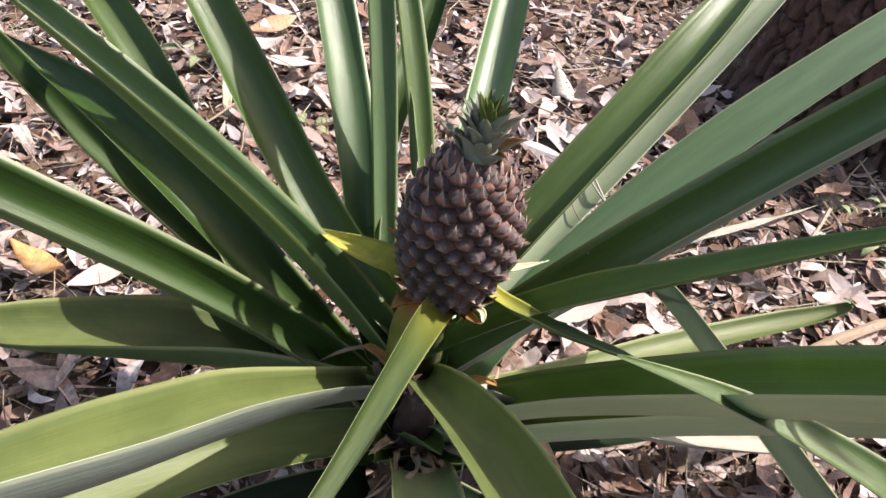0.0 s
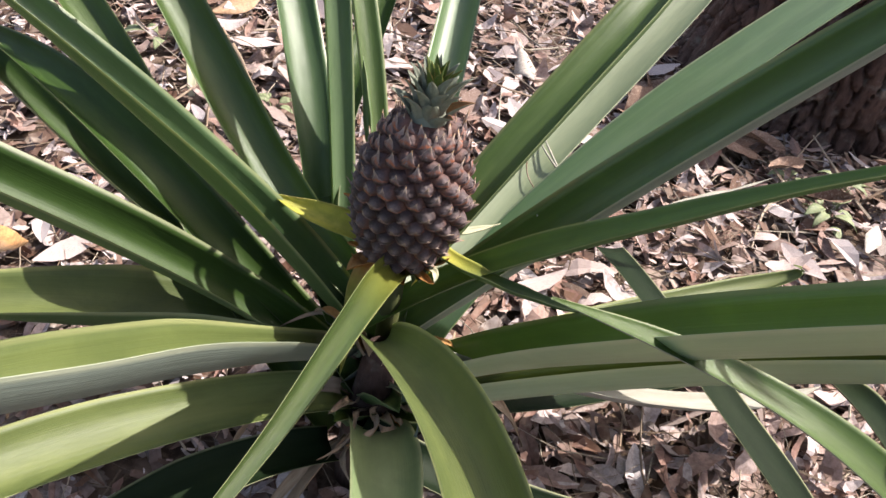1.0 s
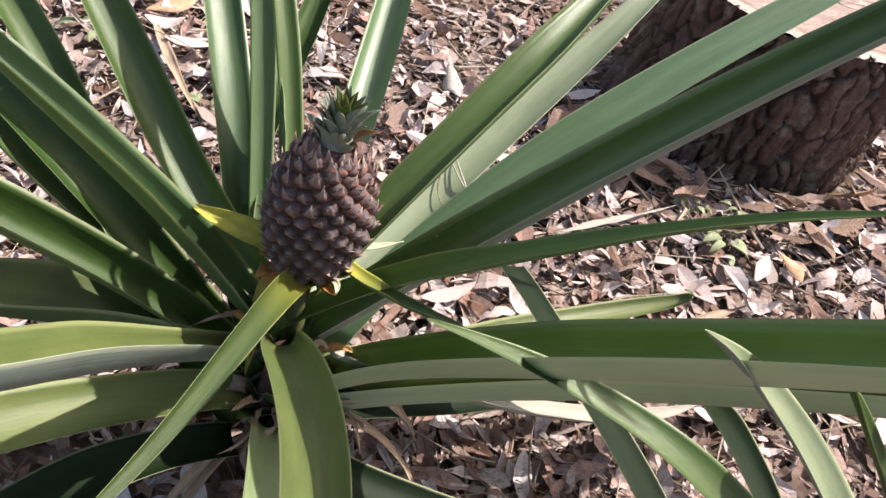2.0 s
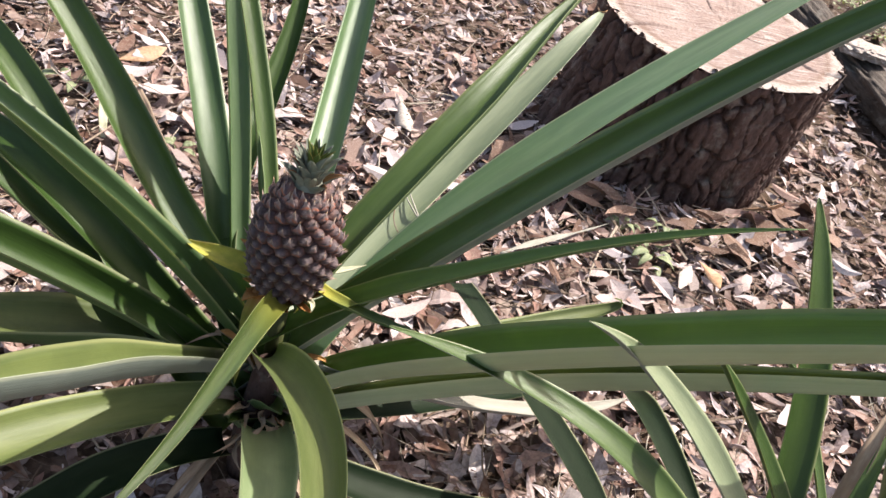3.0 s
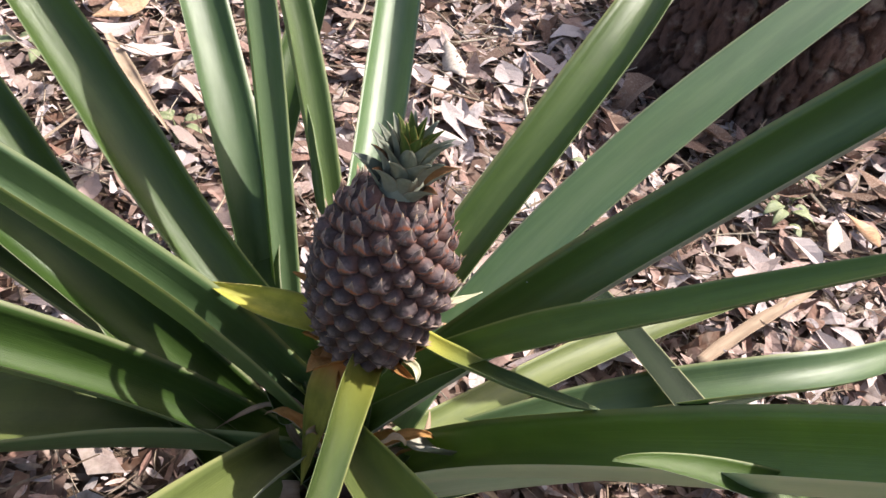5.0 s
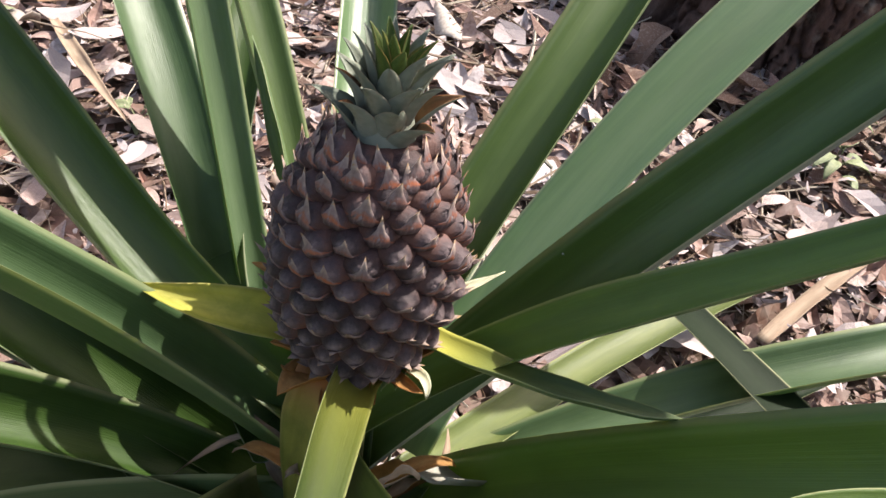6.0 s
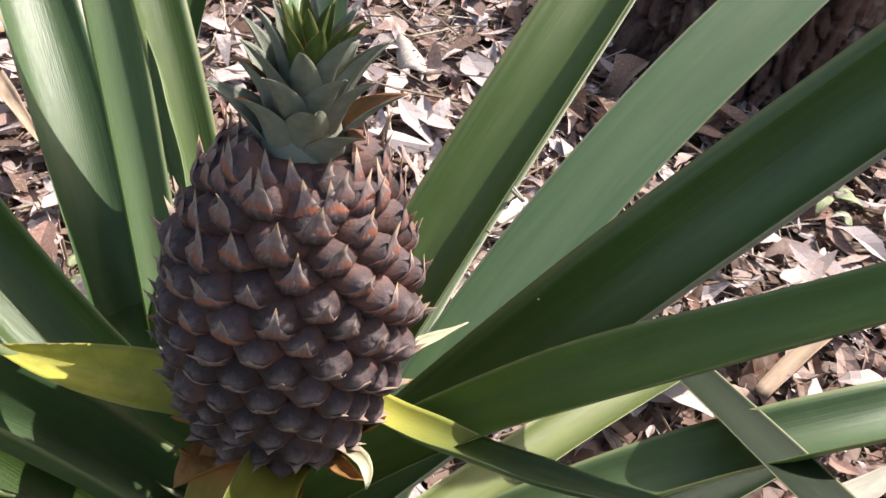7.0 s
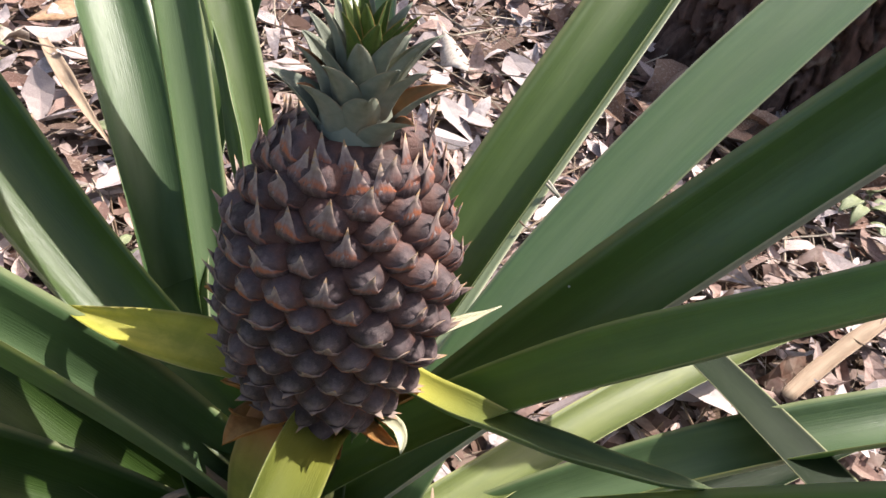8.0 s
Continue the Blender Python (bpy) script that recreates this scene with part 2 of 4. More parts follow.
    m.bump(m.math("ADD", n, ribs), 0.3, 0.0008)
    return m.mat


def crevice_material():
    m = Nodes("fruit_core_shade_and_rust", 0.8, 0.2)
    # The near-black end is shade painted between the eyes; the rust is skin.
    m.color(m.ramp(m.noise(m.coords((1, 1, 1)), 160, 4), [(0.3, (0.020, 0.010, 0.008)), (0.7, (0.095, 0.036, 0.018))]))
    return m.mat


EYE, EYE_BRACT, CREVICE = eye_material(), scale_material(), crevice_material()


def litter_material(name, stops, fine=140.0, rough=0.8, by_object=False, relief=0.0012):
    m = Nodes(name, rough, 0.3)
    co = m.coords((1, 1, 1))
    n = m.noise(co, fine, 5, 0.62)
    pick = m.random() if by_object else m.island()
    base = m.ramp(pick, stops)
    streak = m.noise(m.coords((30, 30, 30)), 1.0, 3)
    base = m.mix(m.math("MULTIPLY", m.ramp(n, [(0.35, (1, 1, 1)), (0.6, (0, 0, 0))]), 0.5), base, (0.10, 0.055, 0.035))
    base = m.mix(m.math("MULTIPLY", m.ramp(streak, [(0.5, (0, 0, 0)), (0.75, (1, 1, 1))]), 0.35), base, (0.62, 0.53, 0.46))
    m.color(base)
    m.rough(n, rough - 0.15, min(1, rough + 0.1))
    m.bump(n, 0.5, relief)
    return m.mat


LEAF_STOPS = [(0.0, (0.129, 0.066, 0.042)), (0.14, (0.245, 0.135, 0.112)), (0.3, (0.378, 0.255, 0.227)), (0.5, (0.525, 0.406, 0.388)), (0.72, (0.58, 0.5, 0.51)), (0.9, (0.333, 0.271, 0.28)), (1.0, (0.609, 0.551, 0.574))]
CHIP_STOPS = [(0.0, (0.071, 0.04, 0.031)), (0.25, (0.141, 0.083, 0.066)), (0.5, (0.226, 0.147, 0.124)), (0.72, (0.296, 0.216, 0.197)), (0.9, (0.353, 0.288, 0.274)), (1.0, (0.212, 0.177, 0.173))]
TWIG_STOPS = [(0.0, (0.10, 0.065, 0.045)), (0.4, (0.24, 0.17, 0.12)), (0.75, (0.40, 0.32, 0.25)), (1.0, (0.52, 0.46, 0.38))]
DRY_LEAF = litter_material("dry_leaf", LEAF_STOPS, 150)
CHIP = litter_material("bark_chip", CHIP_STOPS, 110, 0.85)
TWIG = litter_material("twig_bark", TWIG_STOPS, 220, 0.85)
DRY_LEAF_ONE = litter_material("dry_leaf_single", LEAF_STOPS, 150, by_object=True)
CHIP_ONE = litter_material("bark_chip_single", CHIP_STOPS, 110, 0.85, by_object=True)
TWIG_ONE = litter_material("twig_single", TWIG_STOPS, 220, 0.85, by_object=True)


def soil_material():
    m = Nodes("soil", 0.95, 0.2)
    co = m.coords((1, 1, 1))
    a, b = m.noise(co, 6, 6), m.noise(co, 90, 6, 0.7)
    base = m.ramp(a, [(0.3, (0.045, 0.028, 0.020)), (0.7, (0.10, 0.066, 0.046))])
    bits = m.node("ShaderNodeTexVoronoi", Scale=26.0, Randomness=1.0)
    m.link(m.mix(0.05, co, m.node("ShaderNodeTexNoise", Scale=30.0).outputs["Color"]), bits.inputs["Vector"])
    flakes = m.ramp(bits.outputs["Color"], [(0.25, (0.09, 0.058, 0.042)), (0.5, (0.24, 0.165, 0.13)), (0.8, (0.46, 0.37, 0.33))])
    base = m.mix(m.math("MULTIPLY", m.ramp(bits.outputs["Distance"], [(0.25, (1, 1, 1)), (0.6, (0, 0, 0))]), 0.6), base, flakes)
    m.color(m.mix(m.math("MULTIPLY", m.ramp(b, [(0.5, (0, 0, 0)), (0.7, (1, 1, 1))]), 0.6), base, (0.20, 0.135, 0.095)))
    m.bump(b, 0.8, 0.008)
    return m.mat


def bark_material(name, low, mid, high, crack, grain):
    m = Nodes(name, 0.92, 0.2)
    co = m.coords(grain)
    a, b = m.noise(co, 9, 5), m.noise(co, 90, 6, 0.72)
    lichen = m.noise(m.coords((1, 1, 1)), 22, 4, 0.6)
    base = m.ramp(a, [(0.25, low), (0.55, mid), (0.85, high)])
    base = m.mix(m.math("MULTIPLY", m.ramp(b, [(0.30, (1, 1, 1)), (0.58, (0, 0, 0))]), 0.75), base, crack)
    m.color(m.mix(m.math("MULTIPLY", m.ramp(lichen, [(0.56, (0, 0, 0)), (0.70, (1, 1, 1))]), 0.35), base, (0.36, 0.34, 0.30)))
    m.bump(b, 0.9, 0.006)
    return m.mat


def cut_wood_material():
    m = Nodes("cut_wood", 0.85, 0.2)
    co = m.coords((1, 1, 1))
    wob = m.noise(co, 5, 4, 0.6)
    rings = m.node("ShaderNodeTexWave", Scale=26.0, Distortion=2.0, Detail=3.0)
    rings.wave_type, rings.rings_direction = "RINGS", "Z"
    m.link(co, rings.inputs["Vector"])
    saw = m.noise(m.coords((9, 260, 40)), 1.0, 4, 0.65)
    fine = m.noise(co, 170, 5, 0.7)
    base = m.ramp(wob, [(0.28, (0.24, 0.160, 0.14)), (0.5, (0.35, 0.255, 0.228)), (0.75, (0.46, 0.37, 0.335))])
    base = m.mix(m.math("MULTIPLY", rings.outputs["Fac"], 0.30), base, (0.27, 0.17, 0.135))
    base = m.mix(m.math("MULTIPLY", m.ramp(saw, [(0.48, (0, 0, 0)), (0.66, (1, 1, 1))]), 0.40), base, (0.58, 0.50, 0.46))
    sep = m.t.nodes.new("ShaderNodeSeparateXYZ")
    m.link(co, sep.inputs[0])
    rad = m.math("SQRT", m.math("ADD", m.math("MULTIPLY", sep.outputs[0], sep.outputs[0]), m.math("MULTIPLY", sep.outputs[1], sep.outputs[1])))
    rad = m.math("ADD", rad, m.math("MULTIPLY_ADD", wob, 0.06, -0.03))
    base = m.mix(m.ramp(rad, [(0.242, (0, 0, 0)), (0.252, (0.8, 0.8, 0.8)), (0.260, (0.1, 0.1, 0.1))]), base, (0.20, 0.125, 0.09))
    base = m.mix(m.math("MULTIPLY", m.ramp(rad, [(0.258, (0, 0, 0)), (0.270, (1, 1, 1))]), 0.5), base, (0.60, 0.53, 0.48))
    splinter = m.noise(m.coords((14, 90, 30)), 1.0, 6, 0.7, 0.8)
    base = m.mix(m.math("MULTIPLY", m.ramp(splinter, [(0.53, (0, 0, 0)), (0.64, (1, 1, 1))]), 0.55), base, (0.68, 0.61, 0.57))
    m.color(m.mix(m.math("MULTIPLY", m.ramp(fine, [(0.46, (0, 0, 0)), (0.64, (1, 1, 1))]), 0.55), base, (0.20, 0.13, 0.105)))
    m.bump(m.math("ADD", fine, m.math("ADD", saw, splinter)), 0.8, 0.004)
    return m.mat


SOIL, CUT = soil_material(), cut_wood_material()
BARK = bark_material("bark", (0.066, 0.038, 0.033), (0.125, 0.078, 0.068), (0.20, 0.140, 0.122), (0.024, 0.015, 0.012), (1, 1, 0.35))
ROTTEN = bark_material("rotten_wood", (0.070, 0.054, 0.046), (0.145, 0.118, 0.102), (0.42, 0.36, 0.31), (0.022, 0.016, 0.013), (1, 0.14, 1))


# ---- builders ----
def mesh_object(name, verts, faces, mats, parent=None, uvs=None, slots=None, smooth=True):
    me = bpy.data.meshes.new(name)
    me.from_pydata([tuple(v) for v in verts], [], faces)
    for mt in mats:
        me.materials.append(mt)
    if uvs is not None:
        layer = me.uv_layers.new(name="UVMap")
        loops = np.empty(len(me.loops), dtype=np.int32)
        me.loops.foreach_get("vertex_index", loops)
        layer.data.foreach_set("uv", np.asarray(uvs, dtype=np.float32)[loops].ravel())
    if slots is not None:
        me.polygons.foreach_set("material_index", np.asarray(slots, dtype=np.int32))
    if smooth:
        me.polygons.foreach_set("use_smooth", np.ones(len(me.polygons), dtype=bool))
    me.update()
    ob = new(name, me)
    ob.parent = parent
    return ob


def thing(name, place, label, category, group="", kind=""):
    ob = new(name)
    ob.location = place
    ob.empty_display_size = 0.05
    return tagged(ob, label, category, group, kind)


def spine(points, s):
    """Places and directions along a Bezier curve with any number of control points."""
    pts = np.array(points, float)
    n, s = len(pts) - 1, s[:, None]
    c = sum(math.comb(n, i) * (1 - s) ** (n - i) * s**i * pts[i] for i in range(n + 1))
    d = sum(math.comb(n - 1, i) * (1 - s) ** (n - 1 - i) * s**i * (pts[i + 1] - pts[i]) for i in range(n)) * n
    return c, d / (np.linalg.norm(d, axis=1)[:, None] + 1e-9)


def blade_width(s, foot, taper=1.8):
    return (foot + (1 - foot) * np.minimum(1, s / 0.3)) * (1 - np.maximum(0, (s - 0.3) / 0.7) ** taper)


def blade_grid(points, width, roll, fold, foot, s, left, right, nq, crease, thick, rng, wave, taper=1.8):
    """Rows of upper and lower skin points over the part of a blade between two margins."""
    c, t = spine(points, s)
    run = np.array(points[-1], float) - np.array(points[0], float)
    run[2] = 0
    run /= np.linalg.norm(run) + 1e-9
    up = np.array([0, 0, 1.0])
    side = np.cross(t, up) + 0.15 * np.cross(run, up)
    side -= t * (side * t).sum(1)[:, None]
    side /= np.linalg.norm(side, axis=1)[:, None] + 1e-9
    norm = np.cross(side, t)
    a = np.radians(roll[0] + (roll[1] - roll[0]) * s)[:, None]
    side, norm = side * np.cos(a) + norm * np.sin(a), -side * np.sin(a) + norm * np.cos(a)
    half = width * blade_width(s, foot, taper) * 0.5 + 0.0004
    k = np.linspace(0, 1, nq)
    q = left[:, None] + (right - left)[:, None] * k[None]
    ang = radians(fold)
    ph = rng.random(3) * 6.28
    ripple = wave * (np.sin(s * 9 + ph[0]) * 0.6 + np.sin(s * 23 + ph[1]) * 0.4)
    lift = np.abs(q) ** crease * math.sin(ang) * half[:, None] + ripple[:, None] * q
    flat = q * math.cos(ang) * half[:, None]
    top = c[:, None] + side[:, None] * flat[..., None] + norm[:, None] * lift[..., None]
    th = thick * (1 - 0.75 * np.abs(q) ** 3) * np.minimum(1, half / (width * 0.2))[:, None]
    low = top - norm[:, None] * th[..., None]
    uv = np.stack([(q + 1) / 2, np.broadcast_to((s * 0.8)[:, None], q.shape)], -1)
    return top, low, uv


def close_grid(top, low, uv, start):
    n, m = top.shape[:2]
    verts = np.concatenate([top.reshape(-1, 3), low.reshape(-1, 3)])
    uvs = np.concatenate([uv.reshape(-1, 2)] * 2)
    faces, slots = [], []
    o, b = start, start + n * m
    for i in range(n - 1):
        for j in range(m - 1):
            p = i * m + j
            faces.append((o + p, o + p + 1, o + p + m + 1, o + p + m)), slots.append(0)
            faces.append((b + p, b + p + m, b + p + m + 1, b + p + 1)), slots.append(1)
        for j in (0, m - 1):
            p = i * m + j
            f = (o + p, o + p + m, b + p + m, b + p)
            faces.append(f if j == 0 else f[::-1]), slots.append(1)
    for i in (0, n - 1):
        for j in range(m - 1):
            p = i * m + j
            f = (o + p, b + p, b + p + 1, o + p + 1)
            faces.append(f if i == 0 else f[::-1]), slots.append(1)
    return verts, uvs, faces, slots


def blade(parent, points, width, roll=(0, 0), fold=22, foot=0.8, skin=None, under=None, name="leaf", label="", rows=46, nq=15, crease=2.7, thick=0.0022, wave=0.0013, seed=0, end=1.0, taper=1.8):
    """A strap leaf along a curve, with an upper and a lower skin, folded along its middle."""
    rng = np.random.default_rng(seed + 17)
    place = np.array(parent.location) if parent and parent.parent is None else np.zeros(3)
    s = np.linspace(0, end, rows)
    top, low, uv = blade_grid(points, width, roll, fold, foot, s, -np.ones(rows), np.ones(rows), nq, crease, thick, rng, wave, taper)
    verts, uvs, faces, slots = close_grid(top, low, uv, 0)
    ob = mesh_object(name, verts - place, faces, [skin or LEAF_TOP, under or LEAF_UNDER], parent, uvs, slots)
    return tagged(ob, label) if label else ob


# ---- ground ----
def build_ground():
    radii = [0.0] + [0.25 * 1.28**i for i in range(34)]
    verts, faces = [(0.5, 1.0, 0.0)], []
    n = 64
    for r in radii[1:]:
        for k in range(n):
            a = 2 * math.pi * k / n
            x, y = 0.5 + r * math.cos(a), 1.0 + r * math.sin(a)
            z = 0.012 * noise.noise((x * 2.2, y * 2.2, 0)) if r < 6 else 0.0
            verts.append((x, y, z - 0.004))
    for k in range(n):
        faces.append((0, 1 + k, 1 + (k + 1) % n))
    for i in range(len(radii) - 2):
        for k in range(n):
            a, b = 1 + i * n + k, 1 + i * n + (k + 1) % n
            faces.append((a, a + n, b + n, b))
    ob = mesh_object("ground", verts, faces, [SOIL])
    return tagged(ob, "dark crumbly soil under a mulch of bark and dead leaves", "ground", kind="structure")


ground = build_ground()


def dry_leaf_shape(rng, length, width):
    """A curled dead leaf: 5 rows of 3 points, two-sided by its own lower skin."""
    s = np.linspace(0, 1, 6)
    w = width * np.sin(np.pi * np.clip(s * 0.95 + 0.03, 0, 1)) ** 0.85 * 0.5 * (1 + 0.15 * rng.standard_normal(6))
    bend, cup, twist = rng.normal(0, 0.5), rng.normal(0.3, 0.5), rng.normal(0, 0.8)
    x = (s - 0.5) * length
    z = bend * length * (s - 0.5) ** 2 * 1.2
    yy = rng.normal(0, 0.06) * length * np.sin(s * 3)
    v = []
    for i in range(6):
        a = twist * (s[i] - 0.5)
        for q in (-1, 0, 1):
            h = cup * w[i] * abs(q)
            v.append((x[i], yy[i] + q * w[i] * math.cos(a) - h * math.sin(a), z[i] + q * w[i] * math.sin(a) + h * math.cos(a)))
    v = np.array(v)
    low = v - np.array([0, 0, 0.0009])
    f = []
    for i in range(5):
        for j in range(2):
            p = i * 3 + j
            f.append((p, p + 3, p + 4, p + 1))
            f.append((18 + p, 18 + p + 1, 18 + p + 4, 18 + p + 3))
    for i in range(5):
        f.append((i * 3, 18 + i * 3, 21 + i * 3, 3 + i * 3))
        f.append((i * 3 + 2, i * 3 + 5, 23 + i * 3, 20 + i * 3))
    return np.concatenate([v, low]), f


def chip_shape(rng, length, width):
    """A split flake of bark with ragged ends."""
    n = 4
    s = np.linspace(-0.5, 0.5, n)
    w = width * 0.5 * (0.75 + 0.35 * rng.random(n))
    w[0] *= 0.3 + 0.6 * rng.random()
    w[-1] *= 0.2 + 0.7 * rng.random()
    sh = rng.normal(0, 0.12, n) * width
    z = rng.normal(0, 0.25) * length * s**2 + rng.normal(0, 0.0015, n)
    th = 0.002 + 0.003 * rng.random()
    tilt = rng.normal(0, 0.15)
    v = []
    for k in (0, 1):
        for i in range(n):
            skew = rng.normal(0, 0.06) * length if i in (0, n - 1) else 0
            v.append((s[i] * length + skew, sh[i] - w[i], z[i] - k * th - w[i] * tilt))
            v.append((s[i] * length - skew, sh[i] + w[i], z[i] - k * th + w[i] * tilt))
    f = []
    for i in range(n - 1):
        p = i * 2
        f.append((p, p + 2, p + 3, p + 1))
        f.append((8 + p, 8 + p + 1, 8 + p + 3, 8 + p + 2))
        f.append((p, 8 + p, 8 + p + 2, p + 2))
        f.append((p + 1, p + 3, 8 + p + 3, 8 + p + 1))
    f.append((0, 1, 9, 8))
    f.append((6, 14, 15, 7))
    return np.array(v), f


def twig_shape(rng, length, width):
    n, k = 5, 4
    s = np.linspace(-0.5, 0.5, n)
    y = np.cumsum(rng.normal(0, 0.03, n)) * length
    z = np.abs(np.cumsum(rng.normal(0, 0.015, n))) * length
    v, f = [], []
    for i in range(n):
        r = width * (0.6 - 0.35 * (s[i] + 0.5))
        for j in range(k):
            a = 2 * math.pi * j / k
            v.append((s[i] * length, y[i] + r * math.cos(a), z[i] + r * math.sin(a)))
    for i in range(n - 1):
        for j in range(k):
            a, b = i * k + j, i * k + (j + 1) % k
            f.append((a, b, b + k, a + k))
    f.append((3, 2, 1, 0))
    f.append(tuple((n - 1) * k + j for j in range(k)))
    return np.array(v), f


STUMP = (1.025, 1.705)


def free_spot(x, y):
    return math.hypot(x - STUMP[0], y - STUMP[1]) > 0.31 and math.hypot(x - 0.13, y - 0.56) > 0.05


def scatter(name, shape, mat, count, size, label, category, seed, zspan, tilt):
    """Many loose pieces in one mesh, denser near the plants."""
    rng = np.random.default_rng(seed)
    variants = [shape(rng, 1.0, w) for w in np.linspace(size[2], size[3], 40)]
    vs, fs, base = [], [], 0
    made = 0
    while made < count:
        turn, far = rng.random() * 6.283, rng.random()
        far = math.sqrt(-2 * math.log(1 - far)) * (0.98 if rng.random() < 0.78 else 2.4)
        x, y = 0.45 + far * math.cos(turn), 1.05 + far * math.sin(turn)
        made += 1
        if not free_spot(x, y):
            continue
        v, f = variants[rng.integers(40)]
        k = size[0] + (size[1] - size[0]) * rng.random() ** 1.7
        rot = Euler((rng.normal(0, tilt), rng.normal(0, tilt), rng.random() * 6.283)).to_matrix()
        lift = 0.012 * noise.noise((x * 2.2, y * 2.2, 0)) + zspan * rng.random() ** 1.5
        p = (v * k) @ np.array(rot).T + np.array([x, y, lift])
        low = p[:, 2].min()
        if low < -0.006:
            p[:, 2] -= low + 0.006
        vs.append(p)
        fs.extend([tuple(i + base for i in q) for q in f])
        base += len(v)
    ob = mesh_object(name, np.concatenate(vs), fs, [mat], smooth=False)
    return tagged(ob, label, category, kind="stuff")


scatter("bark_mulch", chip_shape, CHIP, 24000, (0.012, 0.068, 0.14, 0.5), "loose brown bark chips lying as mulch on soil", "mulch", 3, 0.016, 0.22)
scatter("leaf_litter", dry_leaf_shape, DRY_LEAF, 12500, (0.018, 0.088, 0.14, 0.42), "pale pinkish dry dead leaves strewn over bark mulch", "leaf litter", 4, 0.026, 0.28)
scatter("twig_litter", twig_shape, TWIG, 11000, (0.03, 0.15, 0.008, 0.03), "thin dry twigs and pine straw lying on the mulch", "twigs", 5, 0.028, 0.12)
scatter("leaf_shards", chip_shape, DRY_LEAF, 9000, (0.006, 0.026, 0.2, 0.7), "small broken pieces of pale dead leaves on the mulch", "leaf litter", 6, 0.030, 0.35)


# ---- stump and fallen timber ----
def build_stump():
    n, rows = 420, 110
    top = 0.34
    ob = thing("tree_stump", (STUMP[0], STUMP[1], 0), "sawn tree stump with furrowed grey-brown bark standing on mulch", "tree stump")
    verts, faces = [], []
    for i in range(rows):
        h = i / (rows - 1)
        for k in range(n):
            a = 2 * math.pi * k / n
            r = 0.262 + 0.028 * h + 0.03 * max(0, 0.25 - h)
            r += 0.014 * noise.noise((2.2 * math.cos(a), 2.2 * math.sin(a), 3.1)) + 0.10 * (1 - h) ** 1.5 * max(0, math.cos(a - 3.5)) ** 2
            x, y, z = math.cos(a), math.sin(a), h * top
            wx, wz = 0.9 * noise.noise((x * 5, y * 5, z * 14)), 0.7 * noise.noise((x * 5, y * 5, z * 14 + 9))
            d = noise.voronoi((x * 8.5 + wx, y * 8.5 + wx, z * 7.5 + wz))[0]
            groove = min(1.0, (d[1] - d[0]) * 7)
            fine = noise.noise((x * 26, y * 26, z * 70)) + 0.6 * noise.noise((x * 60, y * 60, z * 130))
            r += 0.032 * (groove**0.6 - 0.8) + 0.0032 * fine + 0.006 * noise.noise((x * 9, y * 9, z * 8))
            edge = (0.010 * noise.noise((x * 14, y * 14, 7)) + 0.006 * noise.noise((x * 45, y * 45, 2))) if i == rows - 1 else 0
            if i == rows - 1:
                r = max(r, 0.28)
            verts.append((r * x, r * y, z - 0.006 + edge))
    for i in range(rows - 1):
        for k in range(n):
            a, b = i * n + k, i * n + (k + 1) % n
            faces.append((a, b, b + n, a + n))
    mesh_object("bark", verts, faces, [BARK], ob, smooth=True)
    verts, faces = [(0, 0, top - 0.004)], []
    rings = 30
    for i in range(1, rings + 1):
        for k in range(n):
            a = 2 * math.pi * k / n
            x, y = math.cos(a), math.sin(a)
            r = (0.292 + 0.014 * noise.noise((2.2 * x, 2.2 * y, 3.1))) * i / rings
            z = top - 0.006 + 0.005 * noise.noise((x * r * 14, y * r * 14, 2)) + 0.003 * noise.noise((x * r * 8, y * r * 150, 5))
            z -= 0.02 * max(0, 1 - abs(math.sin(1.5 * a + 0.8 + 0.5 * noise.noise((r * 12, a, 0)))) * 22) * r / 0.32
            verts.append((r * x, r * y, z))
    for k in range(n):
        faces.append((0, 1 + k, 1 + (k + 1) % n))
    for i in range(rings - 1):
        for k in range(n):
            a, b = 1 + i * n + k, 1 + i * n + (k + 1) % n
            faces.append((a, a + n, b + n, b))
    mesh_object("cut_face", verts, faces, [CUT], ob)
    return ob


build_stump()


def build_plank(name, a, b, width, thick, label, category, seed, z=0.0):
    """A weathered, split length of timber lying from a to b."""
    rng = np.random.default_rng(seed)
    n, m = 150, 48
    a, b = np.array(a, float), np.array(b, float)
    d = (b - a) / np.linalg.norm(b - a)
    side = np.array([-d[1], d[0], 0])
    verts, faces = [], []
    for i in range(n):
        s = i / (n - 1)
        p = a + (b - a) * s
        for j in range(m):
            t = 2 * math.pi * j / m
            u, v = math.cos(t), math.sin(t)
            u, v = math.copysign(abs(u) ** 0.6, u), math.copysign(abs(v) ** 0.6, v)
            k = 1 - 0.30 * max(0, 1 - abs(noise.noise((s * 2.5, t * 2.2 + seed, 4))) * 9) + 0.22 * noise.noise((s * 3 + seed, u * 1.5, v * 1.5)) + 0.12 * noise.noise((s * 12, u * 3 + seed, v * 3)) + 0.26 * noise.noise((s * 5, u * 8 + seed, v * 8)) + 0.07 * noise.noise((s * 22, u * 22, v * 22))
            q = p + side * u * width * 0.5 * k
            verts.append((q[0], q[1], z + thick * 0.5 + v * thick * 0.5 * k))
    for i in range(n - 1):
        for j in range(m):
            p, q = i * m + j, i * m + (j + 1) % m
            faces.append((p, q, q + m, p + m))
    faces.append(tuple(range(m))[::-1])
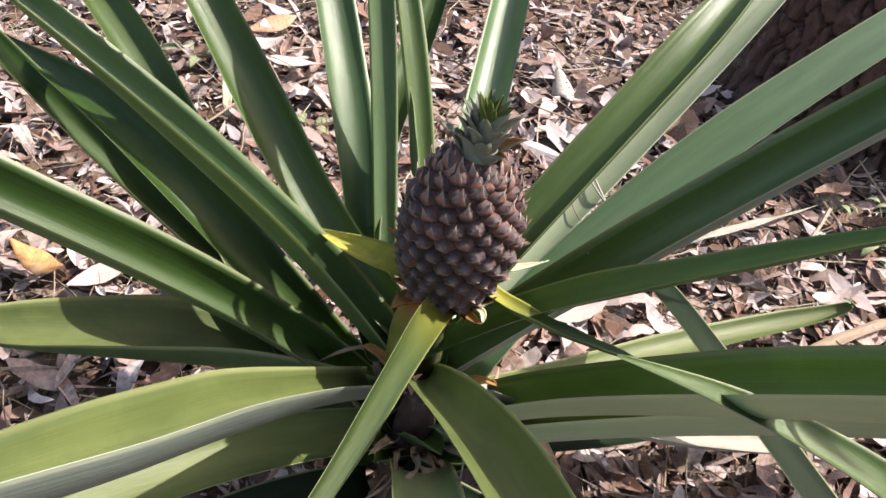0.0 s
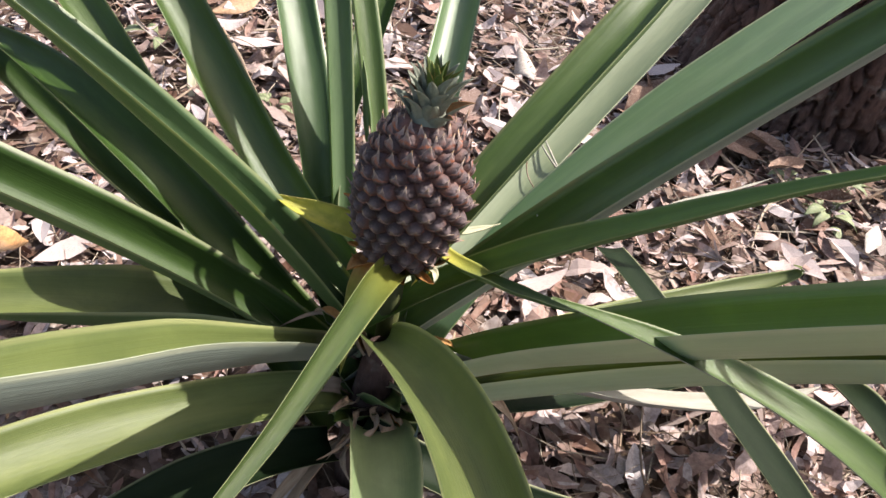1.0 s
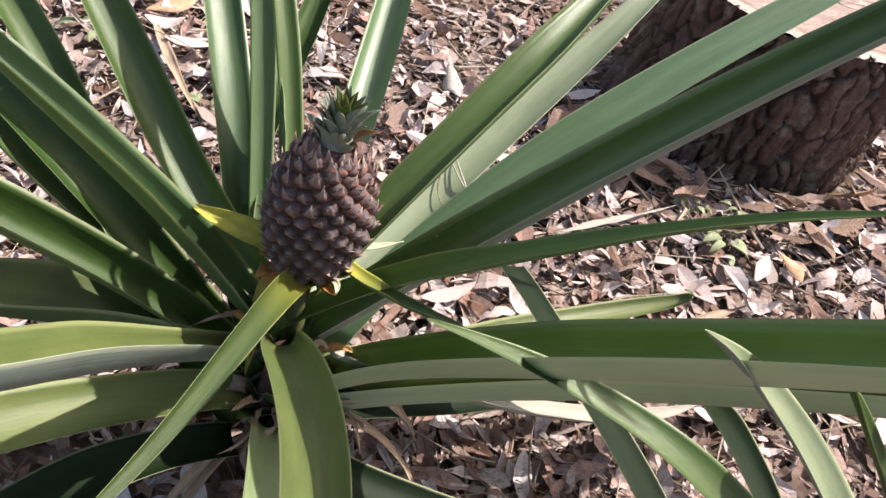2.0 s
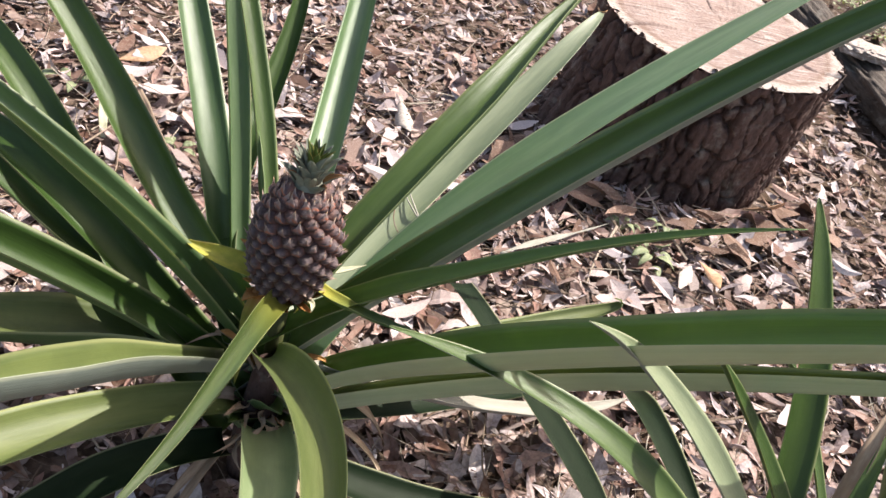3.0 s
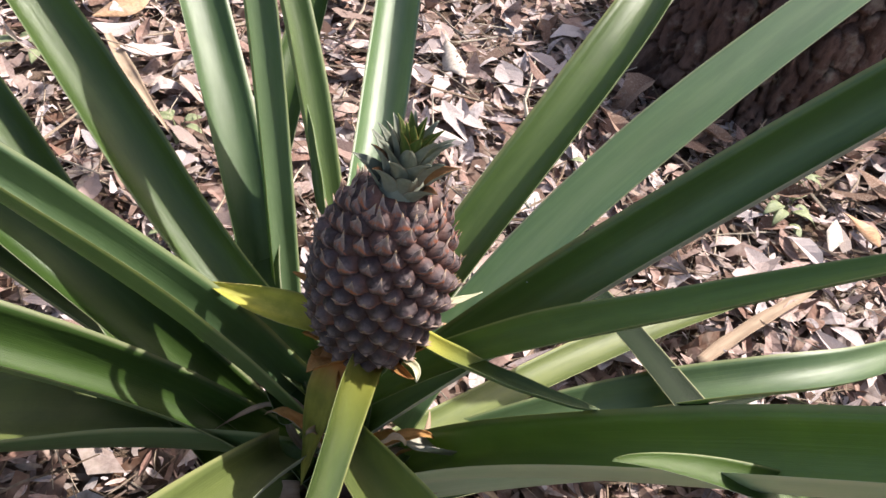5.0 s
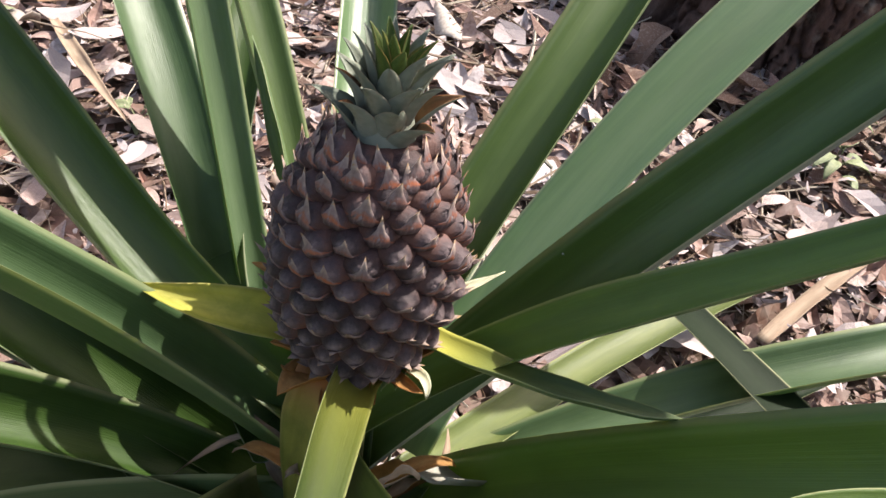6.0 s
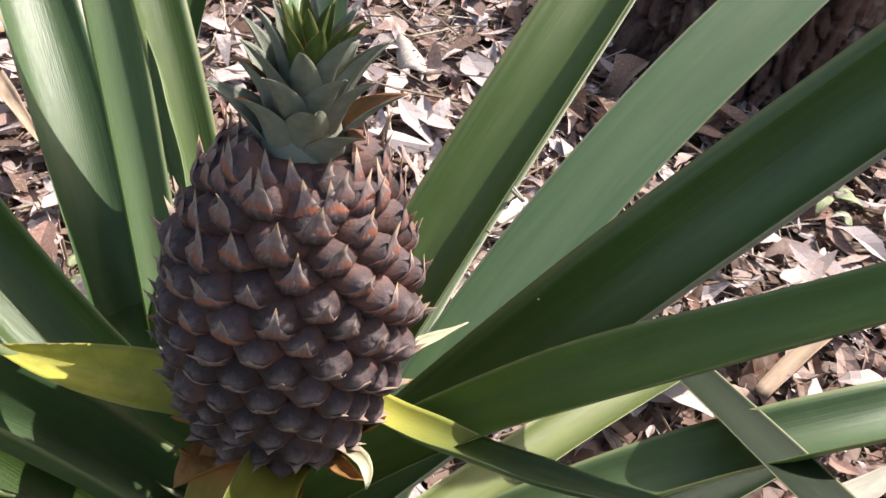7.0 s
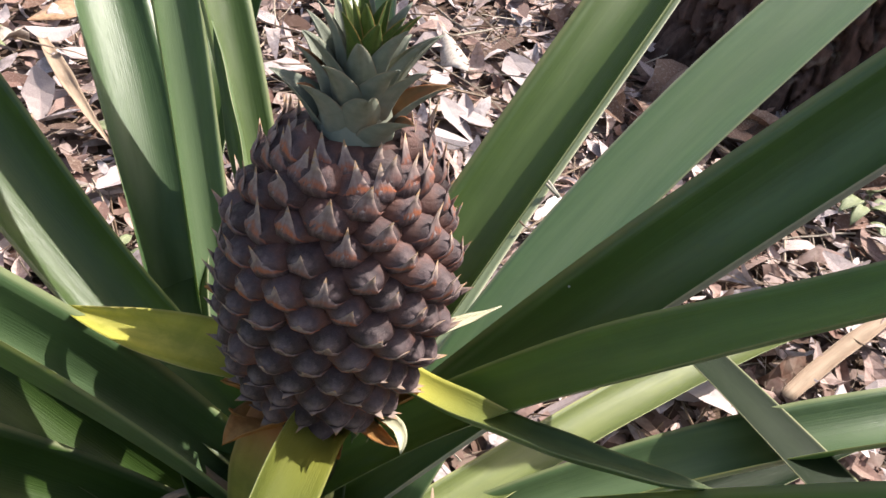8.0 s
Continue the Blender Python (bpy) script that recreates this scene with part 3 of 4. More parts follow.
    faces.append(tuple((n - 1) * m + j for j in range(m)))
    return tagged(mesh_object(name, verts, faces, [ROTTEN]), label, category)


build_plank("fallen_log", (1.77, 2.80, 0), (1.91, 1.48, 0), 0.16, 0.10, "rotting grey-brown fallen log lying on the mulch", "log", 8)
chunk = build_plank("wood_chunk", (1.73, 2.36, 0), (1.95, 2.30, 0), 0.12, 0.03, "pale split wood fragment resting on the fallen log", "wood", 9, 0.102)
chunk.data.materials[0] = CUT


# ---- main plant ----
plant = thing("pineapple_plant", (0.13, 0.56, 0.0), "large fruiting pineapple plant with long arching green strap leaves", "plant")
blade(plant, [(0.151, 0.578, 0.305), (0.323, 0.759, 0.517), (0.386, 0.808, 0.522), (0.392, 0.930, 0.538), (0.562, 1.099, 0.654)], 0.0662, (7, 30), 40, 0.8, seed=0, skin=LEAF_TOP)
blade(plant, [(0.174, 0.598, 0.198), (0.313, 0.790, 0.382), (0.615, 0.871, 0.582), (0.756, 0.982, 0.676), (0.891, 0.999, 0.774)], 0.0540, (2, -18), 10, 0.8, seed=1, skin=LEAF_BLOOM)
blade(plant, [(0.101, 0.580, 0.146), (0.252, 0.633, 0.304), (0.449, 0.588, 0.569), (0.625, 0.572, 0.868), (0.874, 0.605, 0.949)], 0.0756, (-9, -23), 48, 0.8, seed=2, skin=LEAF_VIVID, under=LEAF_SILVER)
blade(plant, [(0.103, 0.573, 0.228), (0.276, 0.610, 0.382), (0.310, 0.480, 0.430), (0.365, 0.513, 0.530), (0.594, 0.429, 0.655)], 0.0375, (-24, 3), 34, 0.8, seed=3, skin=LEAF_WARM)
blade(plant, [(0.180, 0.560, 0.163), (0.294, 0.491, 0.365), (0.508, 0.221, 0.645), (0.569, 0.166, 0.838), (0.757, 0.028, 0.870)], 0.086, (-11, -6), 48, 0.8, seed=4, skin=LEAF_WARM, under=LEAF_PALE)
blade(plant, [(0.156, 0.570, 0.096), (0.394, 0.519, 0.300), (0.642, 0.417, 0.473), (0.847, 0.268, 0.633), (0.955, 0.190, 0.771)], 0.062, (8, -14), 74, 0.8, seed=5, skin=LEAF_LIME, under=LEAF_PALE)
blade(plant, [(0.161, 0.593, 0.336), (0.203, 0.569, 0.322), (0.257, 0.502, 0.369), (0.302, 0.493, 0.373)], 0.023, (4, 21), 28, 0.8, seed=6, skin=BRACT_LONG, label="long narrow green bract with a yellow foot")
blade(plant, [(0.158, 0.584, 0.296), (0.116, 0.606, 0.347), (0.103, 0.310, 0.439), (0.023, 0.176, 0.435)], 0.030, (39, 44), 22, 0.8, seed=7, skin=BRACT_FRONT)
blade(plant, [(0.131, 0.594, 0.187), (0.113, 0.362, 0.448), (0.237, 0.083, 0.720), (0.122, -0.163, 0.794)], 0.050, (-24, -11), 42, 0.8, seed=8, skin=LEAF_LIME)
blade(plant, [(0.132, 0.530, 0.117), (0.150, 0.470, 0.236), (0.181, 0.287, 0.210), (0.113, 0.044, 0.328)], 0.0733, (8, -3), 24, 0.8, seed=9, skin=LEAF_WAXY)
blade(plant, [(0.085, 0.563, 0.189), (-0.021, 0.312, 0.457), (0.033, 0.195, 0.578), (-0.069, 0.116, 0.620), (-0.073, -0.007, 0.767)], 0.069, (5, -18), 44, 0.8, seed=10, skin=LEAF_LIME, under=LEAF_SILVER)
blade(plant, [(0.100, 0.543, 0.151), (-0.076, 0.416, 0.262), (-0.199, 0.275, 0.291), (-0.312, 0.128, 0.341), (-0.398, -0.025, 0.400)], 0.0681, (11, 7), 30, 0.8, seed=11, skin=LEAF_LIME)
blade(plant, [(0.102, 0.601, 0.128), (-0.081, 0.609, 0.190), (-0.232, 0.546, 0.184), (-0.380, 0.546, 0.208)], 0.1377, (-37, 5), 36, 0.8, seed=12, skin=LEAF_LIME)
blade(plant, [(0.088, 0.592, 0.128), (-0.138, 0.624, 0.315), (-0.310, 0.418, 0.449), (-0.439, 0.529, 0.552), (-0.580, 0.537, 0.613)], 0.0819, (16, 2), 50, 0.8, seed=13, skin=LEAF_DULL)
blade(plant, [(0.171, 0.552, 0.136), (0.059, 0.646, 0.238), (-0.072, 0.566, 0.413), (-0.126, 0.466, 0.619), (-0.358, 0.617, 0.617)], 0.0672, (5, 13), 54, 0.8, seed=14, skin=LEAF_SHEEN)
blade(plant, [(0.110, 0.617, 0.085), (-0.126, 0.638, 0.320), (-0.170, 0.691, 0.387), (-0.305, 0.784, 0.341), (-0.415, 0.884, 0.331)], 0.0724, (5, 14), 38, 0.8, seed=15, skin=LEAF_DULL, under=LEAF_SHADED)
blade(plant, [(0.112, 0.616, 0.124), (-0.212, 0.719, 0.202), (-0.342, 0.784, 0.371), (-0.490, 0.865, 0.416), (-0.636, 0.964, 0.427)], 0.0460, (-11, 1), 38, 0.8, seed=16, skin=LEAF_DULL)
blade(plant, [(0.103, 0.610, 0.241), (-0.091, 0.729, 0.343), (-0.090, 0.776, 0.458), (-0.265, 0.854, 0.602), (-0.464, 0.914, 0.788)], 0.0614, (24, 6), 36, 0.8, seed=17)
blade(plant, [(0.091, 0.554, 0.080), (-0.176, 0.717, 0.252), (-0.217, 0.926, 0.438), (-0.451, 0.975, 0.448), (-0.631, 1.091, 0.469)], 0.0616, (6, 9), 36, 0.8, seed=18)
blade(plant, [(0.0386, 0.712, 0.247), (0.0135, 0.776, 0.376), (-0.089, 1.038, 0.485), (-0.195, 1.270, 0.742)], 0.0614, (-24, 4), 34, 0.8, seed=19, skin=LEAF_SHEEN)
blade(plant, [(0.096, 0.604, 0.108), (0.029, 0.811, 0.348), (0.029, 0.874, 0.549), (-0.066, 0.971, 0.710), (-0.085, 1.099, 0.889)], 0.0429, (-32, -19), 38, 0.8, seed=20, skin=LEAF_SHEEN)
blade(plant, [(0.119, 0.583, 0.303), (0.069, 0.749, 0.501), (-0.003, 0.908, 0.622), (-0.103, 1.031, 0.824)], 0.0380, (-28, -19), 38, 0.8, seed=21, skin=LEAF_TOP)
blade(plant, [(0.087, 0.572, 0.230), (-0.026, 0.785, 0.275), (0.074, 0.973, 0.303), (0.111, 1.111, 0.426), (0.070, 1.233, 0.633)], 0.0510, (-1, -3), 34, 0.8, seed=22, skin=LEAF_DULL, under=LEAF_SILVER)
blade(plant, [(0.113, 0.616, 0.156), (0.174, 0.982, 0.250), (0.173, 1.183, 0.394), (0.176, 1.312, 0.532), (0.236, 1.442, 0.627)], 0.0686, (-1, -2), 40, 0.8, seed=23, skin=LEAF_BLOOM, under=LEAF_SILVER)
blade(plant, [(0.394, 0.797, 0.195), (0.457, 0.630, 0.242), (0.534, 0.452, 0.173), (0.612, 0.347, 0.292), (0.452, 0.189, 0.246)], 0.042, (11, -1), 8, 1.0, seed=24, skin=LEAF_SHADED, under=LEAF_SHADED)
blade(plant, [(0.177, 0.579, 0.179), (0.382, 0.793, 0.025), (0.569, 0.935, 0.019), (0.802, 0.949, 0.076), (0.709, 0.935, 0.102)], 0.050, (2, -4), 29, 0.8, seed=25, skin=LEAF_LIME)
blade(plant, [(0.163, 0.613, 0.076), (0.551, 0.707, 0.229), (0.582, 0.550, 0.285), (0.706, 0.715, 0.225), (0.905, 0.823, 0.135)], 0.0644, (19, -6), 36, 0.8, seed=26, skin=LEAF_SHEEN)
blade(plant, [(0.134, 0.558, 0.109), (0.323, 0.633, 0.065), (0.500, 0.708, 0.067), (0.664, 0.759, 0.069)], 0.049, (9, 0), 22, 0.8, seed=27, skin=LEAF_SHADED, under=LEAF_SHADED)
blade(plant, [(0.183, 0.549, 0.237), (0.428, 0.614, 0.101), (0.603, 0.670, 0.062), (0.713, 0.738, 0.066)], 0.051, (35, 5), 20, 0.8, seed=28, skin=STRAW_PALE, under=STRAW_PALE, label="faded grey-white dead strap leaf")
blade(plant, [(0.096, 0.504, 0.113), (-0.043, 0.434, 0.157), (-0.163, 0.295, 0.131), (-0.289, 0.122, 0.069)], 0.06, (1, 1), 22, 0.8, seed=29, skin=LEAF_SHADED, under=LEAF_SHADED)
blade(plant, [(0.124, 0.497, 0.157), (0.320, 0.440, 0.090), (0.504, 0.455, 0.076), (0.692, 0.513, 0.098)], 0.053, (-8, -8), 20, 0.8, seed=30, skin=LEAF_SHADED, under=LEAF_SHADED)


# ---- fruit ----
FOOT, TOP = Vector((0.1345, 0.586, 0.330)), Vector((0.1405, 0.594, 0.473))
AXIS = (TOP - FOOT).normalized()
LONG = (TOP - FOOT).length
TO_FRUIT = Matrix.Translation(FOOT - Vector(plant.location)) @ AXIS.to_track_quat("Z", "Y").to_matrix().to_4x4()


def fruit_radius(h):
    """Radius of the core at h, from 0 at the foot to 1 at the crown."""
    return 0.0485 * (max(0.0, math.sin(math.pi * min(1, max(0, 0.13 + 0.76 * h)))) ** 0.62) * (1.03 - 0.10 * h)


def turned(profile, n, name, mats, parent):
    verts, faces = [], []
    for r, z in profile:
        for k in range(n):
            a = 2 * math.pi * k / n
            verts.append((r * math.cos(a), r * math.sin(a), z))
    for i in range(len(profile) - 1):
        for k in range(n):
            a, b = i * n + k, i * n + (k + 1) % n
            faces.append((a, b, b + n, a + n))
    faces.append(tuple(range(n))[::-1])
    faces.append(tuple((len(profile) - 1) * n + k for k in range(n)))
    uvs = [(0.3 + 0.4 * k / n, 0.3 + 0.4 * i / len(profile)) for i in range(len(profile)) for k in range(n)]
    return mesh_object(name, verts, faces, mats, parent, uvs)


fruit = turned([(fruit_radius(h) * 0.955, h * LONG) for h in np.linspace(0, 1, 22)], 40, "fruit", [CREVICE], plant)
fruit.matrix_basis = TO_FRUIT
tagged(fruit, "unripe purple-brown pineapple covered in pointed eyes")


def eye_mesh(seed, tip, broad, name="fruitlet"):
    """One fruitlet, about 1 unit wide and tall: a rounded hump, and a bract wrapped over its lower part that ends in a point."""
    rng = np.random.default_rng(seed)
    verts, faces, uvs, slots = [], [], [], []
    n, rings = 18, 5
    dent, lean = rng.uniform(0.02, 0.06), rng.normal(0, 0.05)

    def hump(x, y):
        q = min(1.0, max(abs(y) / 0.52, abs(x) / 0.56 * 0.82 + abs(y) / 0.52 * 0.42))
        ridge = 0.03 * math.exp(-((x / 0.10) ** 2)) * (1 - q)
        return 0.60 * (1 - q**2.6) ** 0.95 - 0.05 * q + lean * x + ridge - dent * math.exp(-((y - 0.2) ** 2 + x * x) * 24)

    verts.append((0.0, 0.0, hump(0, 0)))
    uvs.append((0.5, 0.5))
    for i in range(1, rings + 1):
        q = (i / rings) ** 0.8
        for k in range(n):
            a = 2 * math.pi * k / n
            edge = min(0.545 / max(1e-6, abs(math.sin(a))), 0.585 / (abs(math.cos(a)) * 0.82 + abs(math.sin(a)) * 0.45))
            x, y = q * edge * math.cos(a), q * edge * math.sin(a)
            verts.append((x, y, hump(x, y) + (0.022 * rng.standard_normal() if i < rings else -0.06)))
            uvs.append((0.5 + x, 0.5 + y))
    for k in range(n):
        faces.append((0, 1 + k, 1 + (k + 1) % n)), slots.append(0)
    for i in range(rings - 1):
        for k in range(n):
            a, b = 1 + i * n + k, 1 + i * n + (k + 1) % n
            faces.append((a, a + n, b + n, b)), slots.append(0)
    o = len(verts)
    rows, cols = 6, 9
    side, curl = rng.normal(0, 0.07), rng.uniform(0.05, 0.25)
    ragged = rng.normal(0, 0.035, cols)
    spike = rng.uniform(0.06, 0.36) if tip < 0.6 else rng.uniform(0.05, 0.26)
    for skin in (0, 1):
        for j in range(cols):
            q = j / (cols - 1) * 2 - 1
            rim = -0.25 + ragged[j] + 0.10 * q * q + (tip + 0.12) * max(0, 1 - broad * abs(q)) ** 1.4
            low = -0.54 * (1 - abs(q) ** 1.9) ** (1 / 1.9) if abs(q) < 1 else -0.10
            for i in range(rows):
                s = i / (rows - 1)
                y = low + (rim - low) * s
                pinch = 1 - (0.45 if broad > 1.2 else 0.12) * max(0, (y + 0.10) / max(0.1, tip))
                x = 0.545 * q * max(0.12, pinch) + side * max(0, y + 0.1)
                over = 0.012 + 0.030 * s
                z = hump(x, min(y, 0.25)) + over + curl * max(0, y - 0.02) ** 1.2 * (1 - abs(q))
                if i == rows - 1 and abs(q) < 0.01:
                    y, z = y + 0.16, z + spike
                verts.append((x, y, z - skin * (0.02 + 0.03 * s) * (0.2 if i == rows - 1 and abs(q) < 0.3 else 1)))
                uvs.append((j / (cols - 1), s * (0.55 + 0.45 * max(0, 1 - 1.5 * abs(q)))))
    m = rows * cols
    for j in range(cols - 1):
        for i in range(rows - 1):
            p = o + j * rows + i
            faces.append((p, p + rows, p + rows + 1, p + 1)), slots.append(1)
            faces.append((m + p, m + p + 1, m + p + rows + 1, m + p + rows)), slots.append(1)
        p = o + j * rows + rows - 1
        faces.append((p, p + rows, m + p + rows, m + p)), slots.append(1)
    me = bpy.data.meshes.new(name)
    me.from_pydata(verts, [], faces)
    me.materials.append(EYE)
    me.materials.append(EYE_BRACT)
    layer = me.uv_layers.new(name="UVMap")
    for lp, d in zip(me.loops, layer.data):
        d.uv = uvs[lp.vertex_index]
    me.polygons.foreach_set("material_index", slots)
    me.polygons.foreach_set("use_smooth", [True] * len(faces))
    return me


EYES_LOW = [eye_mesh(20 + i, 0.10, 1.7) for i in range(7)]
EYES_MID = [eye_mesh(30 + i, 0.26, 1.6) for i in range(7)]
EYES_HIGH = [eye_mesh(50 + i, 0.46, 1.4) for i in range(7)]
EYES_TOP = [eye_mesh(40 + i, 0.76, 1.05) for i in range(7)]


def build_eyes(total=188):
    rng = np.random.default_rng(2)
    hs = np.linspace(0.0, 1.0, 400)
    area = np.cumsum([fruit_radius(h) + 0.004 for h in hs])
    area /= area[-1]
    for i in range(total):
        h = float(np.interp((i + 0.5) / total, area, hs))
        a = i * 2.399963 + 0.9
        r = fruit_radius(h)
        slope = (fruit_radius(min(1, h + 0.02)) - fruit_radius(max(0, h - 0.02))) / (0.04 * LONG)
        out = Vector((math.cos(a), math.sin(a), -slope * (0.75 if h < 0.82 else 0.35))).normalized()
        across = Vector((-math.sin(a), math.cos(a), 0))
        rise = out.cross(across)
        w = 0.0169 * (0.86 + 0.19 * r / 0.05) * rng.uniform(0.91, 1.09) * (1.08 if h > 0.82 else 1)
        tall = w * rng.uniform(0.86, 1.00)
        pool = EYES_LOW if h < 0.34 else EYES_MID if h < 0.58 else EYES_HIGH if h < 0.76 else EYES_TOP
        ob = new("fruitlet", pool[int(rng.integers(7))])
        ob.parent = fruit
        place = Vector((r * math.cos(a), r * math.sin(a), h * LONG)) - out * 0.0018
        m = Matrix((across * w, rise * tall, out * w * rng.uniform(0.85, 1.1))).transposed().to_4x4()
        ob.matrix_basis = Matrix.Translation(place) @ m @ pose(0, 0, 0, 0, 0, float(rng.normal(0, 9)))


build_eyes()


def build_collar():
    """A ring of upright pointed bracts where the fruit meets the crown."""
    rng = np.random.default_rng(21)
    for ring, (count, r, z, size) in enumerate(((17, 0.0275, 0.940, 0.0160), (13, 0.0205, 0.975, 0.0150))):
        for i in range(count):
            a = 2 * math.pi * (i + 0.5 * ring) / count + rng.normal(0, 0.06)
            out = Vector((math.cos(a), math.sin(a), 0.45)).normalized()
            across = Vector((-math.sin(a), math.cos(a), 0))
            ob = new("fruitlet", EYES_TOP[int(rng.integers(7))])
            ob.parent = fruit
            m = Matrix((across * size, out.cross(across) * size, out * size * 0.8)).transposed().to_4x4()
            ob.matrix_basis = Matrix.Translation((r * math.cos(a), r * math.sin(a), z * LONG)) @ m @ pose(0, 0, 0, 0, 0, float(rng.normal(0, 8)))


build_collar()

crown = turned([(0.015, -0.006), (0.016, 0.004), (0.011, 0.020), (0.004, 0.030)], 20, "crown", [CROWN_SKIN], plant)
crown.matrix_basis = TO_FRUIT @ Matrix.Translation((0, 0, LONG))
tagged(crown, "small grey-green leafy crown")


def build_crown():
    rng = np.random.default_rng(11)
    total = 34
    for i in range(total):
        s = i / (total - 1)
        a = i * 2.399963 + 0.4
        out = Vector((math.cos(a), math.sin(a), 0))
        lean = radians(34 - 31 * s**0.8 + rng.normal(0, 5))
        length = 0.020 + 0.016 * math.sin(math.pi * min(1, 0.15 + 0.75 * s)) + rng.normal(0, 0.001)
        root = out * (0.0145 * (1 - 0.78 * s)) + Vector((0, 0, -0.001 + 0.033 * s))
        d = out * math.sin(lean) + Vector((0, 0, math.cos(lean)))
        curl = out * (0.24 * length * (1 - 0.6 * s)) - Vector((0, 0, 0.08 * length * (1 - s)))
        pts = [root, root + d * length * 0.35 + Vector((0, 0, 0.0015)), root + d * length * 0.7 + Vector((0, 0, 0.001)), root + d * length + curl]
        skin = CROWN_TIP if s > 0.72 else CROWN_RUST if i in (1, 3, 4, 8) else CROWN_SKIN
        blade(crown, [tuple(p) for p in pts], 0.0205 - 0.0100 * s, (0, rng.normal(0, 14)), 34, 1.0, skin, CROWN_SKIN if s < 0.72 else CROWN_TIP, "crown_leaf", rows=14, nq=7, crease=2.0, thick=0.0008, wave=0.0, seed=i, taper=1.15)


build_crown()


def build_stem():
    pts = [(0.012, 0.02), (0.013, 0.10), (0.011, 0.2), (0.010, 0.33)]
    ob = turned([(r, z) for r, z in pts], 16, "stem", [STEM_SKIN], plant)
    ob.matrix_basis = Matrix.Translation((0.004, 0.022, 0))
    ob = turned([(0.030, 0.0), (0.032, 0.05), (0.028, 0.11), (0.022, 0.16), (0.016, 0.21), (0.012, 0.23)], 20, "stem_base", [BARK], plant)
    ob.matrix_basis = Matrix.Translation((0.0, -0.005, -0.004))


build_stem()


# bracts round the foot of the fruit
def bract(points, width, roll, fold, skin, under, label, seed, thick=0.0012, foot=1.0):
    blade(plant, points, width, roll, fold, foot, skin, under, "bract", label, rows=20, nq=7, thick=thick, wave=0.0006, seed=seed)


bract([(0.108, 0.585, 0.338), (0.080, 0.590, 0.345), (0.040, 0.596, 0.348), (0.008, 0.603, 0.360)], 0.034, (14, 26), 34, BRACT_SKIN, BRACT_YELLOW, "bright yellow-green folded bract under the fruit", 61)
bract([(0.168, 0.607, 0.335), (0.190, 0.615, 0.336), (0.208, 0.621, 0.338), (0.229, 0.628, 0.346)], 0.010, (0, 0), 30, BRACT_PALE, BRACT_PALE, "narrow pale straw bract tip", 62)
bract([(0.117, 0.561, 0.333), (0.105, 0.542, 0.326), (0.103, 0.536, 0.273), (0.095, 0.528, 0.203)], 0.032, (-6, -20), 30, BRACT_RUSTY, BRACT_RUSTY, "drooping olive bract with a dry orange foot", 63)
bract([(0.163, 0.556, 0.338), (0.168, 0.546, 0.346), (0.171, 0.536, 0.352), (0.169, 0.530, 0.346)], 0.008, (0, 0), 30, BRACT_PALE, BRACT_DRY, "small hooked straw-coloured bract", 64)
bract([(0.111, 0.601, 0.344), (0.101, 0.608, 0.350), (0.089, 0.616, 0.356), (0.073, 0.622, 0.358)], 0.014, (0, 20), 30, BRACT_DRY, BRACT_DRY, "withered brown bract", 65)
bract([(0.115, 0.564, 0.326), (0.105, 0.556, 0.334), (0.097, 0.550, 0.338), (0.089, 0.544, 0.332)], 0.026, (-8, -20), 30, BRACT_DRY, BRACT_DRY, "broad dry orange bract", 66)
bract([(0.131, 0.554, 0.326), (0.129, 0.544, 0.332), (0.125, 0.536, 0.334), (0.121, 0.530, 0.326)], 0.022, (0, 0), 26, BRACT_DRY, BRACT_DRY, "dry orange bract", 67)
for i, (tip, w) in enumerate((((0.168, 0.535, 0.262), 0.018), ((0.098, 0.535, 0.268), 0.012), ((0.070, 0.560, 0.255), 0.014), ((0.060, 0.600, 0.240), 0.010), ((0.195, 0.560, 0.235), 0.014))):
    f0, t0 = np.array([0.130, 0.552, 0.19]), np.array(tip)
    pts = [f0 + (t0 - f0) * 0.2, f0 + (t0 - f0) * 0.6 + [0, 0, 0.02], t0 + [0, 0, 0.015], t0 + (t0 - f0) * 0.15 - [0, 0, 0.012]]
    blade(plant, [tuple(p) for p in pts], w, (20 * i - 40, 60 - 30 * i), 45, 0.9, BRACT_DRY if i % 2 == 0 else DRY_BLADE, DRY_BLADE, "dead_leaf", "shrivelled orange-brown leaf at the heart of the plant", rows=18, nq=5, thick=0.0009, wave=0.003, seed=150 + i)
rng_b = np.random.default_rng(5)
for i in range(11):
    a = 2 * math.pi * i / 11 + 0.3
    o = np.array([math.cos(a), math.sin(a), 0])
    f0 = np.array([0.1345, 0.586, 0.323])
    reach = rng_b.uniform(0.012, 0.034)
    pts = [tuple(f0 + o * 0.020), tuple(f0 + o * 0.032 + [0, 0, -0.001]), tuple(f0 + o * (0.034 + reach * 0.4) + [0, 0, 0.004]), tuple(f0 + o * (0.036 + reach * 0.6) + [0, 0, rng_b.uniform(0.000, 0.022)])]
    bract(pts, rng_b.uniform(0.009, 0.017), (0, rng_b.normal(0, 30)), 30, BRACT_DRY, BRACT_DRY, "short dry orange-brown bract", 70 + i)

